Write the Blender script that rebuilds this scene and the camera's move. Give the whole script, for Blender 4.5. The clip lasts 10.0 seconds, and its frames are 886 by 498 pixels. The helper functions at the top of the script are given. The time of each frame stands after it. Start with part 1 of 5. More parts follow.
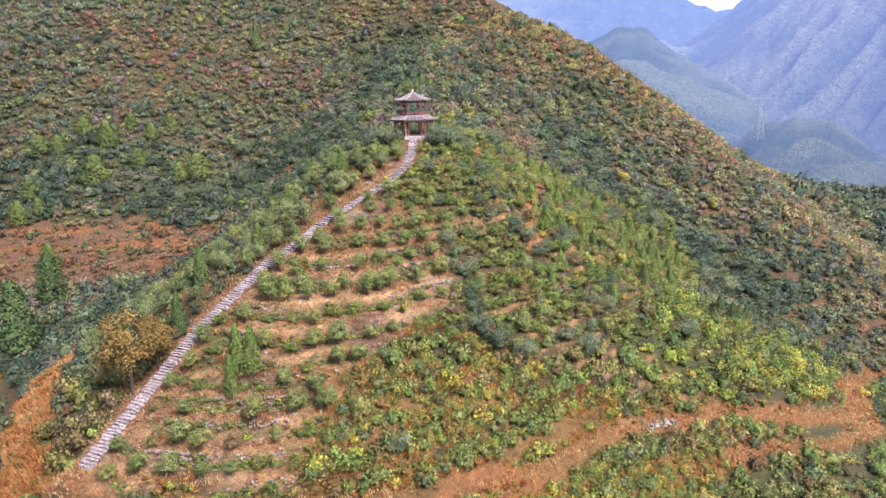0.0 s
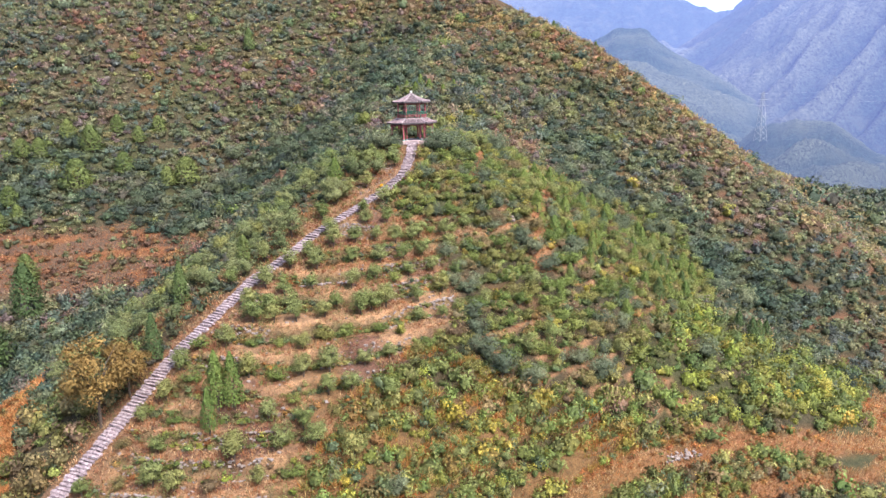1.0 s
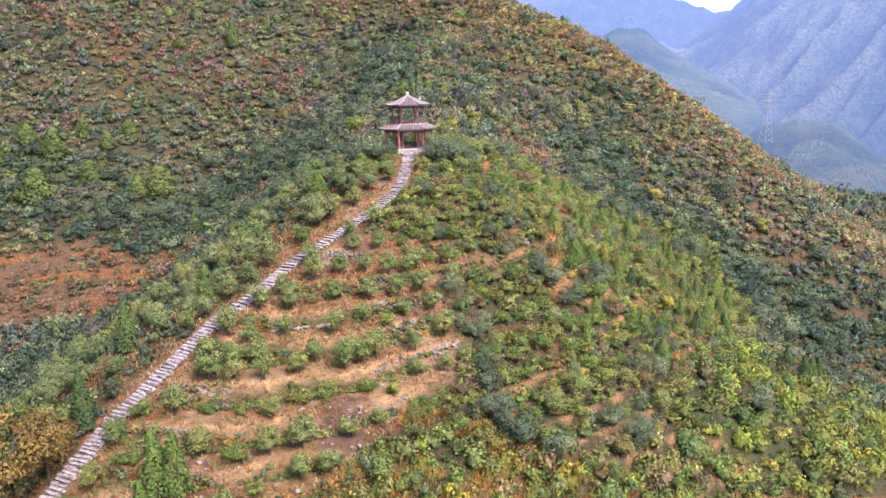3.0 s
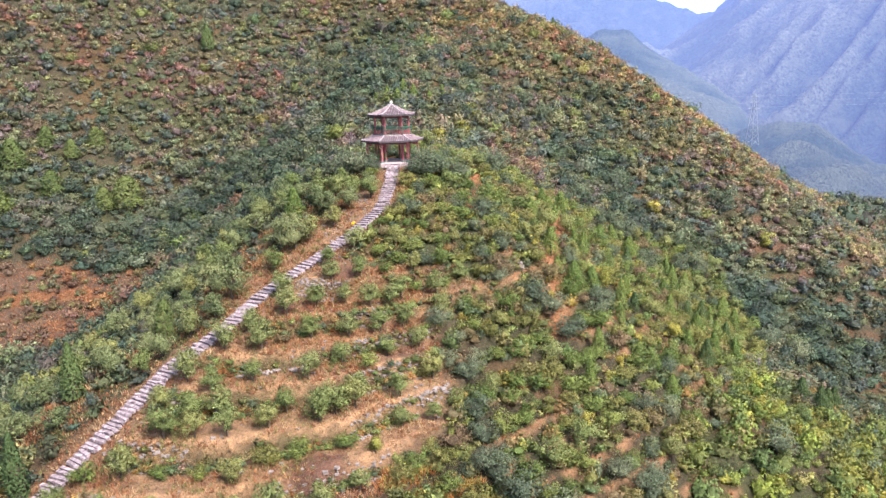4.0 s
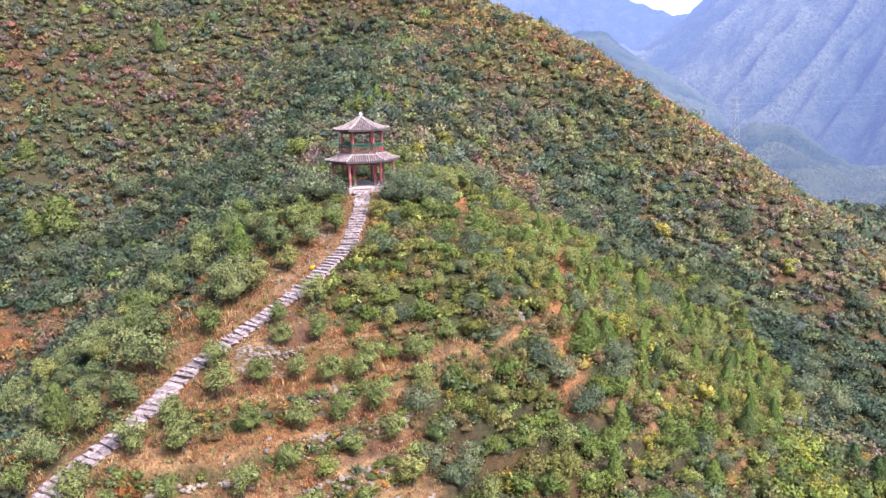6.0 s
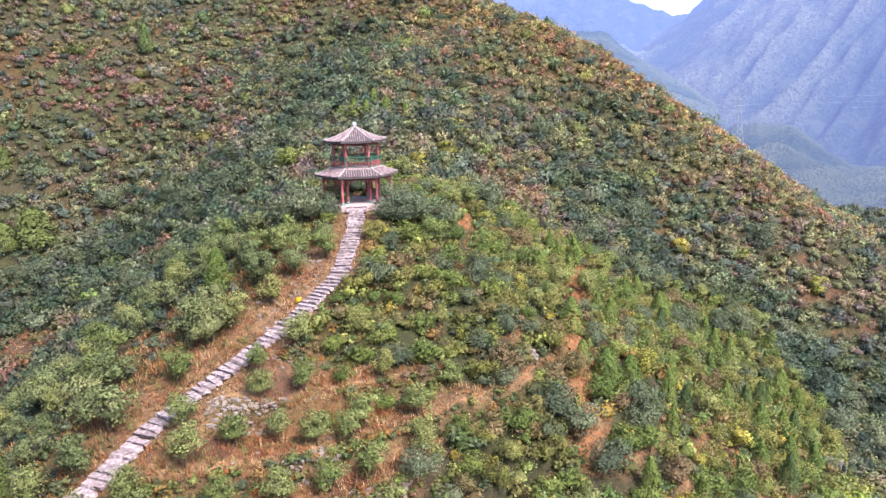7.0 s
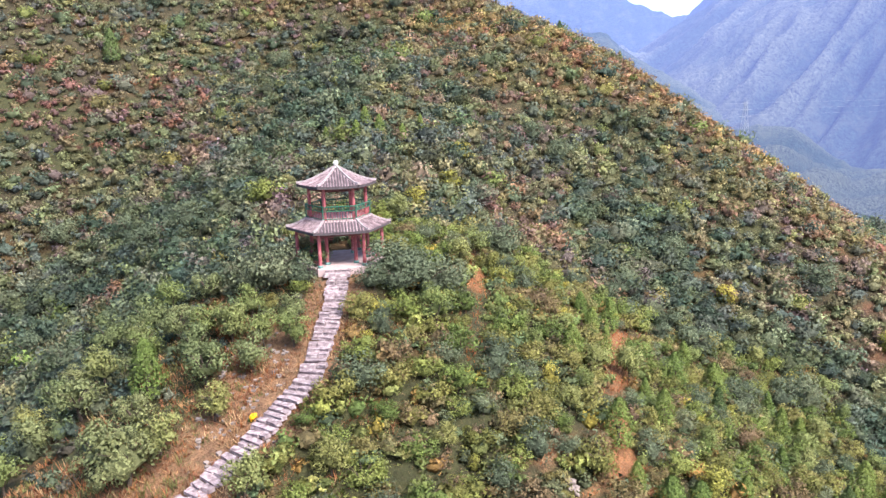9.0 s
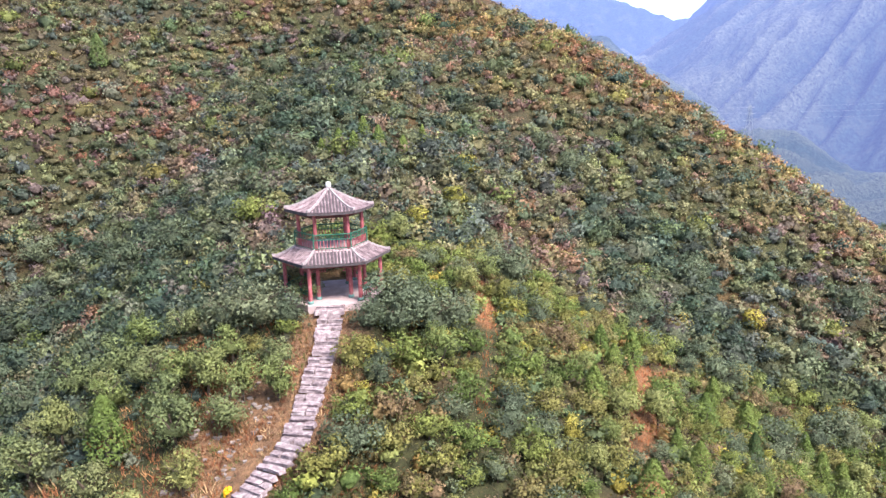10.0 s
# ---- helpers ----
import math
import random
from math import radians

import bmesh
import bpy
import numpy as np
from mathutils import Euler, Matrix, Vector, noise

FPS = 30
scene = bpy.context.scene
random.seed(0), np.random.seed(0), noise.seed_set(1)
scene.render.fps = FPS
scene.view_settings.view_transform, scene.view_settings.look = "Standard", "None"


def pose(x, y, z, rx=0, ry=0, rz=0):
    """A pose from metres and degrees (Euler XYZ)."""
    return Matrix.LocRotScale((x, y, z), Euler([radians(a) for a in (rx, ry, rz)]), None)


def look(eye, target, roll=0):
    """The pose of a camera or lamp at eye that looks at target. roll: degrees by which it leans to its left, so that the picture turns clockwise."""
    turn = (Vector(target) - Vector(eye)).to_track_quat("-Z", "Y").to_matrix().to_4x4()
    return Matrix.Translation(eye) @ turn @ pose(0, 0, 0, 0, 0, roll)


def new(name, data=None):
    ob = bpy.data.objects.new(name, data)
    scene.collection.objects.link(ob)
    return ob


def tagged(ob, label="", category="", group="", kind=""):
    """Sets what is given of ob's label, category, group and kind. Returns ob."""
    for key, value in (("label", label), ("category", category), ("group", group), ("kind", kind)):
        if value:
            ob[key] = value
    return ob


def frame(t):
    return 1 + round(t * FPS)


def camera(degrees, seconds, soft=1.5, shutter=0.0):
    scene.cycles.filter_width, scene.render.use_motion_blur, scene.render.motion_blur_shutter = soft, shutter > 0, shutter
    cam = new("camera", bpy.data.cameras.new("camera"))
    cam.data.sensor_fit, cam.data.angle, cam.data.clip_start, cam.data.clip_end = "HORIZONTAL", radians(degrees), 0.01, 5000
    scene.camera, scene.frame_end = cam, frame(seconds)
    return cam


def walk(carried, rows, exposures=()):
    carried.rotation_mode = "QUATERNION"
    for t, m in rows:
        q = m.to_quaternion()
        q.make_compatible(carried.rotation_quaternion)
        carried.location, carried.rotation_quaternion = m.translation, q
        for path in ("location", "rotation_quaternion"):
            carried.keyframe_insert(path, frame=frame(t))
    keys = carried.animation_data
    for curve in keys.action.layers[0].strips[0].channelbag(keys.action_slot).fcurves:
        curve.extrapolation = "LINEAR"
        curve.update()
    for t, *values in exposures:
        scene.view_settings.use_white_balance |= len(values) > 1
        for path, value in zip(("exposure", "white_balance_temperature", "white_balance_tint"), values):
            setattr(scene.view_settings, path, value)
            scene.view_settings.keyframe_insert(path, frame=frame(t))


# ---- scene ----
cam = camera(63.9, 10.0, 1.35)
METRES, EYE, TILT, LEAN, TURN = 80.0, 40.0, -12.5, 1.5, 0.0
ROWS = [
    (0.0, 0.0, 0.0, 0.0, 0.0, 0.0, 0.0),
    (0.5, -0.0011, 0.0457, 0.011, -0.03, -0.01, 0.0),
    (1.0, -0.0023, 0.0927, 0.0215, -0.06, 0.07, -0.0),
    (1.5, -0.0036, 0.1398, 0.0318, -0.08, 0.1, 0.01),
    (2.0, -0.0051, 0.188, 0.0423, -0.11, 0.08, 0.02),
    (2.5, -0.0065, 0.2369, 0.053, -0.15, 0.1, 0.03),
    (4.0, -0.0096, 0.3826, 0.1018, -1.36, 0.15, 0.28),
    (4.5, -0.01, 0.4312, 0.1214, -2.64, 0.16, 0.58),
    (5.0, -0.0092, 0.4808, 0.1353, -2.97, 0.21, 0.65),
    (5.5, -0.0084, 0.531, 0.1462, -3.04, 0.23, 0.66),
    (7.0, -0.0062, 0.6773, 0.1901, -3.13, 0.23, 0.68),
    (7.5, -0.0049, 0.7264, 0.2077, -3.17, 0.25, 0.68),
    (8.0, -0.0033, 0.7756, 0.2263, -3.2, 0.25, 0.66),
    (8.5, -0.0021, 0.8247, 0.2451, -3.21, 0.27, 0.67),
    (9.0, -0.0016, 0.8739, 0.2644, -3.25, 0.29, 0.66),
    (9.5, -0.0011, 0.9195, 0.2823, -3.25, 0.41, 0.7),
    (10.0, -0.0012, 0.9543, 0.2913, -3.17, 0.55, 0.69),
]
walk(cam, [(t, pose(0, 0, EYE, TILT, LEAN, TURN) @ pose(METRES * x, METRES * y, METRES * z, 90 + pitch, roll, yaw)) for t, x, y, z, yaw, pitch, roll in ROWS],
     [(0.0, 1.74), (2.5, 1.78), (5.0, 1.86), (10.0, 1.88)])

# ---------------- light ----------------
SUN_DIR = Vector((0.48, -0.55, 0.92)).normalized()      # towards the sun
world = bpy.data.worlds.new("hazy_sky")
scene.world = world
world.use_nodes = True
wn = world.node_tree.nodes
wn.clear()
sky = wn.new("ShaderNodeTexSky")
sky.sky_type = "NISHITA"
sky.sun_disc = False
sky.sun_elevation = math.asin(SUN_DIR.z)
sky.sun_rotation = math.atan2(SUN_DIR.x, SUN_DIR.y)
sky.air_density, sky.dust_density, sky.ozone_density = 1.0, 1.8, 1.5
bgn = wn.new("ShaderNodeBackground")
bgn.inputs["Strength"].default_value = 0.105
wout = wn.new("ShaderNodeOutputWorld")
world.node_tree.links.new(sky.outputs[0], bgn.inputs[0])
world.node_tree.links.new(bgn.outputs[0], wout.inputs[0])
sun_data = bpy.data.lights.new("sun", "SUN")
sun_data.energy, sun_data.angle, sun_data.color = 3.1, radians(20), (1.0, 0.95, 0.88)
sun = new("sun", sun_data)
sun.matrix_world = look(SUN_DIR * 300, (0, 0, 0))

# ---------------- small tools ----------------
rng = np.random.default_rng(7)


def lattice_noise(x, y, cell, seed):
    """Smooth value noise in -1..1 with one wave about every cell metres."""
    x, y = np.asarray(x, float) / cell, np.asarray(y, float) / cell
    ix, iy = np.floor(x).astype(np.int64), np.floor(y).astype(np.int64)
    fx, fy = x - ix, y - iy
    fx, fy = fx * fx * (3 - 2 * fx), fy * fy * (3 - 2 * fy)

    def corner(a, b):
        h = (a * 374761393 + b * 668265263 + seed * 974634777) & 0xFFFFFFFF
        h = ((h ^ (h >> 13)) * 1274126177) & 0xFFFFFFFF
        return ((h ^ (h >> 16)) & 0xFFFF) / 32767.5 - 1.0

    top = corner(ix, iy) * (1 - fx) + corner(ix + 1, iy) * fx
    bottom = corner(ix, iy + 1) * (1 - fx) + corner(ix + 1, iy + 1) * fx
    return top * (1 - fy) + bottom * fy


def fractal(x, y, cell, seed, octaves=3):
    total, gain = 0.0, 1.0
    for k in range(octaves):
        total = total + gain * lattice_noise(x, y, cell / 2 ** k, seed + 17 * k)
        gain *= 0.5
    return total


def smooth(lo, hi, v):
    s = np.clip((v - lo) / (hi - lo), 0, 1)
    return s * s * (3 - 2 * s)


def along(x, y, line):
    """Distance to a polyline in plan, the height on it and the side (plus: right of its way)."""
    best = np.full(np.shape(x), 1e9)
    height, side = np.zeros(np.shape(x)), np.zeros(np.shape(x))
    for a, b in zip(line[:-1], line[1:]):
        dx, dy = b[0] - a[0], b[1] - a[1]
        s = np.clip(((x - a[0]) * dx + (y - a[1]) * dy) / (dx * dx + dy * dy), 0, 1)
        px, py = x - a[0] - s * dx, y - a[1] - s * dy
        d = np.hypot(px, py)
        near = d < best
        best = np.where(near, d, best)
        height = np.where(near, (a[2] + s * (b[2] - a[2])) if len(a) > 2 else 0.0, height)
        side = np.where(near, np.sign(px * dy - py * dx), side)
    return best, height, side


# ---------------- the lie of the land ----------------
STAIR = [(-36.3, 63.6, 4.8), (-33.2, 71.5, 8.7), (-29.6, 80.5, 13.4), (-23.4, 90.5, 18.8), (-20.6, 94.5, 20.2), (-17.4, 101.5, 22.3),
         (-13.1, 106.5, 24.3), (-9.7, 110.5, 26.0), (-6.4, 115.8, 28.2), (-5.5, 124.0, 30.6), (-5.4, 127.6, 32.0)]
TRACK = [(-80, 108), (-64, 95), (-50, 77), (-44, 67.5), (-36, 61.5), (-16, 59.5), (-3, 62.5), (9.8, 70), (19, 78), (33.5, 85.5), (49.5, 91), (60, 97), (63, 106), (74, 117), (95, 124)]
LOW_TRACK = [(8, 65), (19, 72.3), (26.7, 76.6), (39.3, 82.3), (51.3, 87), (62.6, 96.7), (66, 106)]
PAV = (-5.5, 131.3, 32.3)
LAND = [
    (-0.3, -3, -2.5, -2.7, -3.6, 2.4, -7.3, -11.1, -2),
    (1.5, -2.1, 3.9, 7.7, 6.1, -5.6, -1.7, -1.3, 0),
    (4.9, -3.4, 1.5, 9.2, 3.4, 4.2, 6.9, -4.6, 1),
    (1.1, 5, -0.3, 8.1, 13.9, 4.8, -1.7, -3.3, 0.6),
    (-3.4, 2.7, -3, 6.3, 6.9, 1, 0, 4.9, -8.7),
    (6.4, 2.2, -7.5, 1.1, 6, -3, 1.6, -2.3, -9.9),
    (7.3, 0.5, -0.4, 3.4, 6.6, 1.5, 1, -3.1, 3.3),
    (2, 2, -0.4, -9.3, -11.8, 2.2, 3.6, -4.1, 3),
    (2.4, 2.4, -4.6, 2.5, 14.4, 1.4, -2, -3.4, -0.2)]


LIPS = [-2.0, 0.2, 2.2, 4.0, 5.6, 7.5, 9.0, 10.4, 11.7, 13.6, 15.5, 17.5, 19.1, 20.7, 22.6, 24.6, 26.6, 28.6]      # heights of the terrace edges
ORANGE_BAND = [(-45.0, 65), (-46.5, 70), (-48.5, 75.4), (-52.0, 84), (-54.0, 91), (-53.0, 96.5), (-50.5, 99.5)]
EAST_STRIP = [(13, 104), (14, 112), (16, 124), (19, 134), (24, 141)]
CREST_STRIP = [(4.5, 122), (6, 133), (6, 142)]


DAMP = [(-110, 155), (-80, 158), (-62, 158), (-50, 161), (-43, 163), (-30, 167), (-21, 164)]
GULLY = [(-24, 160), (-18, 170), (-14, 177), (-12, 190), (-10, 222)]
EAST_GULLY = [(28, 166), (34, 147), (43, 143), (51, 139), (60, 133)]
EAST_HOLLOW = [(44, 117), (54, 122), (66, 134), (80, 142)]
LIME = [(26, 109), (34, 107), (42, 103), (50, 102), (58, 108)]
LIME_FOOT = [(30, 91), (38, 95), (46, 98)]
GOLDEN_EDGE = [(14, 222), (30, 206), (45, 200), (58, 195), (75, 184), (92, 171)]


def track_gap(x, y):
    """Distance to the nearer of the two contour tracks."""
    return np.minimum(along(x, y, TRACK)[0], along(x, y, LOW_TRACK)[0] + 0.5)


def near_line(x, y, line, width, seed):
    """True near a line in plan, with a ragged edge."""
    return along(x, y, line)[0] < width * (1 + 0.5 * lattice_noise(x, y, 8, seed))


def meadow(x, y):
    """1 in the rust-red meadow of the hollow west of the spur."""
    return smooth(1.15, 0.75, np.hypot((x + 69) / 29, (y - 138.5) / 12.5) + 0.22 * fractal(x, y, 9, 73))


def east_strip(x, y):
    """1 on the worn contour strips of the east flank."""
    f = np.mod(slopes(x, y) / 3.9 + 0.35 * lattice_noise(x, y, 24, 77), 1.0)
    return smooth(0.19, 0.07, np.abs(f - 0.5)) * smooth(50, 58, x + 0.25 * (y - 140)) * smooth(172, 160, y) * smooth(-0.45, 0.1, lattice_noise(x, y, 13, 78))


def softmin(a, b, k):
    h = np.clip(0.5 + 0.5 * (b - a) / k, 0, 1)
    return b * (1 - h) + a * h - k * h * (1 - h)


def slopes(x, y):
    """The bare hillside: the mountain's flanks and valley, and the swells and gullies on them."""
    front = 12 + 0.68 * (y - 150)
    right = 57.6 - 0.62 * (x - 28) - 0.05 * (y - 215)
    back = 74 - 0.55 * (y - 245) + np.clip(-x, 0, 150) * 0.9
    low = -6 - 0.12 * np.clip(x - 20, 0, 120) + 0.05 * np.clip(y - 80, -200, 150)
    z = -softmin(-softmin(softmin(front, right, 20.0), back, 16.0), -np.maximum(low, -28), 16.0)
    for j, row in enumerate(LAND):
        for i, w in enumerate(row):
            z = z + w * np.exp(-((x + 104 - 26 * i) ** 2 + (y - 44 - 26 * j) ** 2) / 882.0)
    return z


def open_ground(x, y):
    """1 on the terraced clearing beside the stairs."""
    d, _, side = along(x, y, STAIR)
    edge = -6 + (y - 75) * 0.43 + 3.5 * lattice_noise(x, y, 9, 3)
    m = smooth(0, 4, edge - x) * smooth(109, 105, y) * smooth(60, 64, y)
    return m * np.where(side > 0, 1.0, 0.0) * smooth(0.5, 2.5, d)


def terrace_level(z, x, y):
    """The terrace's number at that height, with its fraction: 0..0.66 the level, above that its bank."""
    return np.interp(z, LIPS, np.arange(len(LIPS))) + 0.09 * lattice_noise(x, y, 7, 21) + 0.04 * lattice_noise(x, y, 2.5, 22)


def terrace_phase(x, y):
    return np.mod(terrace_level(slopes(x, y), x, y), 1.0)


def edge_strip(x, y):
    """1 on the grassy terrace edges that run on between the shrubs of the spur."""
    f = np.mod(terrace_phase(x, y) + 0.1, 1.0)
    reach = smooth(38, 30, x) * smooth(-10, -6, x) * smooth(120, 114, y) * smooth(78, 84, y)
    return smooth(0.22, 0.16, f) * smooth(-0.2, 0.05, lattice_noise(x, y, 11, 36)) * reach


def ground_z(x, y):
    x, y = np.asarray(x, float), np.asarray(y, float)
    z = slopes(x, y)
    near = smooth(60, 30, np.abs(y - 110) - 40) * smooth(60, 20, np.abs(x) - 45)
    z = z + near * 0.25 * fractal(x, y, 9, 11) + (1 - near) * 0.8 * fractal(x, y, 30, 12) * smooth(3000, 200, np.hypot(x, y))
    z = z - 270 * smooth(300, 820, np.hypot(x, y - 110))
    # terraces round the spur
    u = terrace_level(z, x, y)
    f = u - np.floor(u)
    lift = 0.14 * f + 0.86 * smooth(0.7, 0.9, f)
    terraced = np.interp(np.floor(u) + lift, np.arange(len(LIPS)), LIPS)
    d, sz, side = along(x, y, STAIR)
    flank = smooth(30, 12, x - 0.5 * (y - 75)) * smooth(118, 108, y) * smooth(56, 64, y) * np.where(side > 0, 1.0, 0.0) * smooth(1.5, 5, d)
    z = z * (1 - 0.85 * flank) + terraced * 0.85 * flank
    # contour track
    dt, _, _ = along(x, y, TRACK)
    z = z - 0.35 * smooth(3.5, 1.5, dt)
    # the pavilion's platform and the bed of the stairs
    r = np.hypot(x - PAV[0], y - PAV[1])
    pad = smooth(8.0, 3.8, r)
    z = z * (1 - pad) + (PAV[2] - 0.45) * pad
    bed = smooth(4.0, 1.3, d)
    return z * (1 - bed) + (sz - 0.3) * bed


# ---------------- materials ----------------
def material(name, rough=0.8):
    m = bpy.data.materials.new(name)
    m.use_nodes = True
    bsdf = m.node_tree.nodes["Principled BSDF"]
    bsdf.inputs["Roughness"].default_value = rough
    bsdf.inputs["Specular IOR Level"].default_value = 0.25
    return m, m.node_tree, bsdf


def ramp(tree, source, stops):
    r = tree.nodes.new("ShaderNodeValToRGB")
    while len(r.color_ramp.elements) < len(stops):
        r.color_ramp.elements.new(0.5)
    for e, (p, c) in zip(r.color_ramp.elements, stops):
        e.position, e.color = p, (*c, 1)
    tree.links.new(source, r.inputs[0])
    return r.outputs[0]


def noise_tex(tree, scale, detail=4.0, where=None, rough=0.55):
    n = tree.nodes.new("ShaderNodeTexNoise")
    n.inputs["Scale"].default_value, n.inputs["Detail"].default_value, n.inputs["Roughness"].default_value = scale, detail, rough
    if where is not None:
        tree.links.new(where, n.inputs["Vector"])
    return n.outputs[0]


def mix(tree, fac, a, b, mode="MIX"):
    n = tree.nodes.new("ShaderNodeMix")
    n.data_type, n.blend_type = "RGBA", mode
    for key, v in ((0, fac), (6, a), (7, b)):
        if isinstance(v, (int, float)):
            n.inputs[key].default_value = v
        elif isinstance(v, tuple):
            n.inputs[key].default_value = (*v, 1)
        else:
            tree.links.new(v, n.inputs[key])
    return n.outputs[2]


def bump(tree, bsdf, height, strength, distance):
    b = tree.nodes.new("ShaderNodeBump")
    b.inputs["Strength"].default_value, b.inputs["Distance"].default_value = strength, distance
    tree.links.new(height, b.inputs["Height"])
    tree.links.new(b.outputs[0], bsdf.inputs["Normal"])


def place(tree, kind="Object"):
    return tree.nodes.new("ShaderNodeTexCoord").outputs[kind]


def tint_node(tree):
    a = tree.nodes.new("ShaderNodeAttribute")
    a.attribute_name = "tint"
    return a.outputs["Color"]


def speckled(name, stops, scale, rough=0.85, detail=5.0, relief=0.3, depth=0.02, vary=0.0):
    """A stone, wood or paint surface: a ramp over noise, with finer relief."""
    m, t, b = material(name, rough)
    where = t.nodes.new("ShaderNodeNewGeometry").outputs["Position"]
    colour = ramp(t, noise_tex(t, scale, detail, where), stops)
    if vary:
        info = t.nodes.new("ShaderNodeObjectInfo").outputs["Random"]
        colour = mix(t, 1.0, colour, ramp(t, info, [(0, (1 - vary,) * 3), (1, (1 + vary,) * 3)]), "MULTIPLY")
    t.links.new(colour, b.inputs["Base Color"])
    bump(t, b, noise_tex(t, scale * 4, 4, where), relief, depth)
    return m


def leaf_material(name, by_tint=True, stops=None, gain=(1.34, 1.32, 1.14)):
    """Foliage: a tint for each face, times the plant's own colour, with leaf-sized mottling."""
    m, t, b = material(name, 0.6)
    colour = tint_node(t)
    if not by_tint:
        colour = mix(t, 1.0, colour, ramp(t, t.nodes.new("ShaderNodeObjectInfo").outputs["Random"], stops), "MULTIPLY")
    where = t.nodes.new("ShaderNodeNewGeometry").outputs["Position"]
    fine = noise_tex(t, 4.2, 5, where, 0.78)
    colour = mix(t, 1.0, colour, ramp(t, fine, [(p, tuple(v * g for g in gain)) for p, v in ((0.3, 0.45), (0.46, 0.9), (0.58, 1.12), (0.72, 1.28))]), "MULTIPLY")
    bump(t, b, fine, 0.9, 0.2)
    t.links.new(colour, b.inputs["Base Color"])
    thin = t.nodes.new("ShaderNodeBsdfTranslucent")
    t.links.new(colour, thin.inputs["Color"])
    blend = t.nodes.new("ShaderNodeMixShader")
    blend.inputs[0].default_value = 0.25
    t.links.new(b.outputs[0], blend.inputs[1])
    t.links.new(thin.outputs[0], blend.inputs[2])
    t.links.new(blend.outputs[0], t.nodes["Material Output"].inputs["Surface"])
    return m


ground_mat, gt, gb = material("hillside_soil", 0.95)
gpos = place(gt)
gcol = mix(gt, 1.0, tint_node(gt), ramp(gt, noise_tex(gt, 1.3, 9, gpos, 0.78), [(0.28, (0.38, 0.36, 0.38)), (0.48, (0.9, 0.88, 0.88)), (0.62, (1.35, 1.3, 1.2)), (0.75, (1.9, 1.8, 1.6))]), "MULTIPLY")
gcol = mix(gt, ramp(gt, noise_tex(gt, 3.5, 5, gpos), [(0.55, (0, 0, 0)), (0.66, (0.45, 0.45, 0.45))]), gcol, (0.07, 0.074, 0.03))
gcol = mix(gt, ramp(gt, noise_tex(gt, 7.0, 4, gpos, 0.7), [(0.55, (0, 0, 0)), (0.66, (0.7, 0.7, 0.7))]), gcol, (0.03, 0.022, 0.016))
gcol = mix(gt, ramp(gt, noise_tex(gt, 5.0, 5, gpos, 0.75), [(0.58, (0, 0, 0)), (0.7, (0.7, 0.7, 0.7))]), gcol, (0.30, 0.2, 0.115))
gt.links.new(gcol, gb.inputs["Base Color"])
bump(gt, gb, noise_tex(gt, 3.0, 8, gpos, 0.75), 1.0, 0.4)

leaves_mat = leaf_material("foliage")
grass_mat = leaf_material("dry_grass", gain=(1.1, 1.05, 1.0))
bark_mat = speckled("bark", [(0.3, (0.04, 0.028, 0.0224)), (0.7, (0.104, 0.076, 0.06))], 9, 0.95, relief=0.6)
step_mat = speckled("weathered_flagstone", [(0.28, (0.085, 0.058, 0.066)), (0.42, (0.18, 0.135, 0.15)), (0.56, (0.28, 0.22, 0.238)), (0.7, (0.42, 0.35, 0.37))], 3.4, 0.9, 8, 0.6, 0.04, 0.14)
rock_mat = speckled("pale_fieldstone", [(0.3, (0.135, 0.104, 0.096)), (0.6, (0.245, 0.2, 0.19)), (0.8, (0.36, 0.305, 0.285))], 1.7, 0.95, 7, 0.6, 0.05)
red_mat = speckled("faded_red_paint", [(0.25, (0.2, 0.042, 0.055)), (0.55, (0.32, 0.09, 0.105)), (0.8, (0.44, 0.2, 0.205))], 2.6, 0.6, 6, 0.15, 0.01)
beam_mat = speckled("weathered_red_beam", [(0.3, (0.06, 0.022, 0.027)), (0.55, (0.12, 0.038, 0.043)), (0.8, (0.2, 0.085, 0.085))], 3.2, 0.7, 6, 0.2, 0.01)
green_mat = speckled("green_painted_rail", [(0.3, (0.0144, 0.0612, 0.0446)), (0.7, (0.036, 0.13, 0.0936))], 5, 0.5, 4, 0.1, 0.01)
teal_mat = speckled("faded_teal_paint", [(0.3, (0.072, 0.158, 0.158)), (0.7, (0.158, 0.259, 0.245))], 5, 0.6)
tile_mat = speckled("grey_clay_tile", [(0.28, (0.075, 0.047, 0.058)), (0.5, (0.185, 0.13, 0.148)), (0.74, (0.31, 0.24, 0.262))], 2.4, 0.85, 7, 0.4, 0.02, 0.2)
gutter_mat = speckled("dark_tile_valley", [(0.3, (0.0434, 0.0341, 0.0403)), (0.7, (0.093, 0.0744, 0.0837))], 4, 0.9)
ridge_mat = speckled("pale_mortar_ridge", [(0.3, (0.2, 0.16, 0.175)), (0.7, (0.34, 0.29, 0.305))], 4, 0.85)
white_mat = speckled("whitewashed_finial", [(0.3, (0.396, 0.389, 0.382)), (0.7, (0.562, 0.554, 0.54))], 5, 0.7)
floor_mat = speckled("pinkish_concrete", [(0.25, (0.28, 0.2, 0.208)), (0.55, (0.38, 0.285, 0.292)), (0.8, (0.46, 0.36, 0.365))], 1.3, 0.9, 7, 0.2, 0.01)
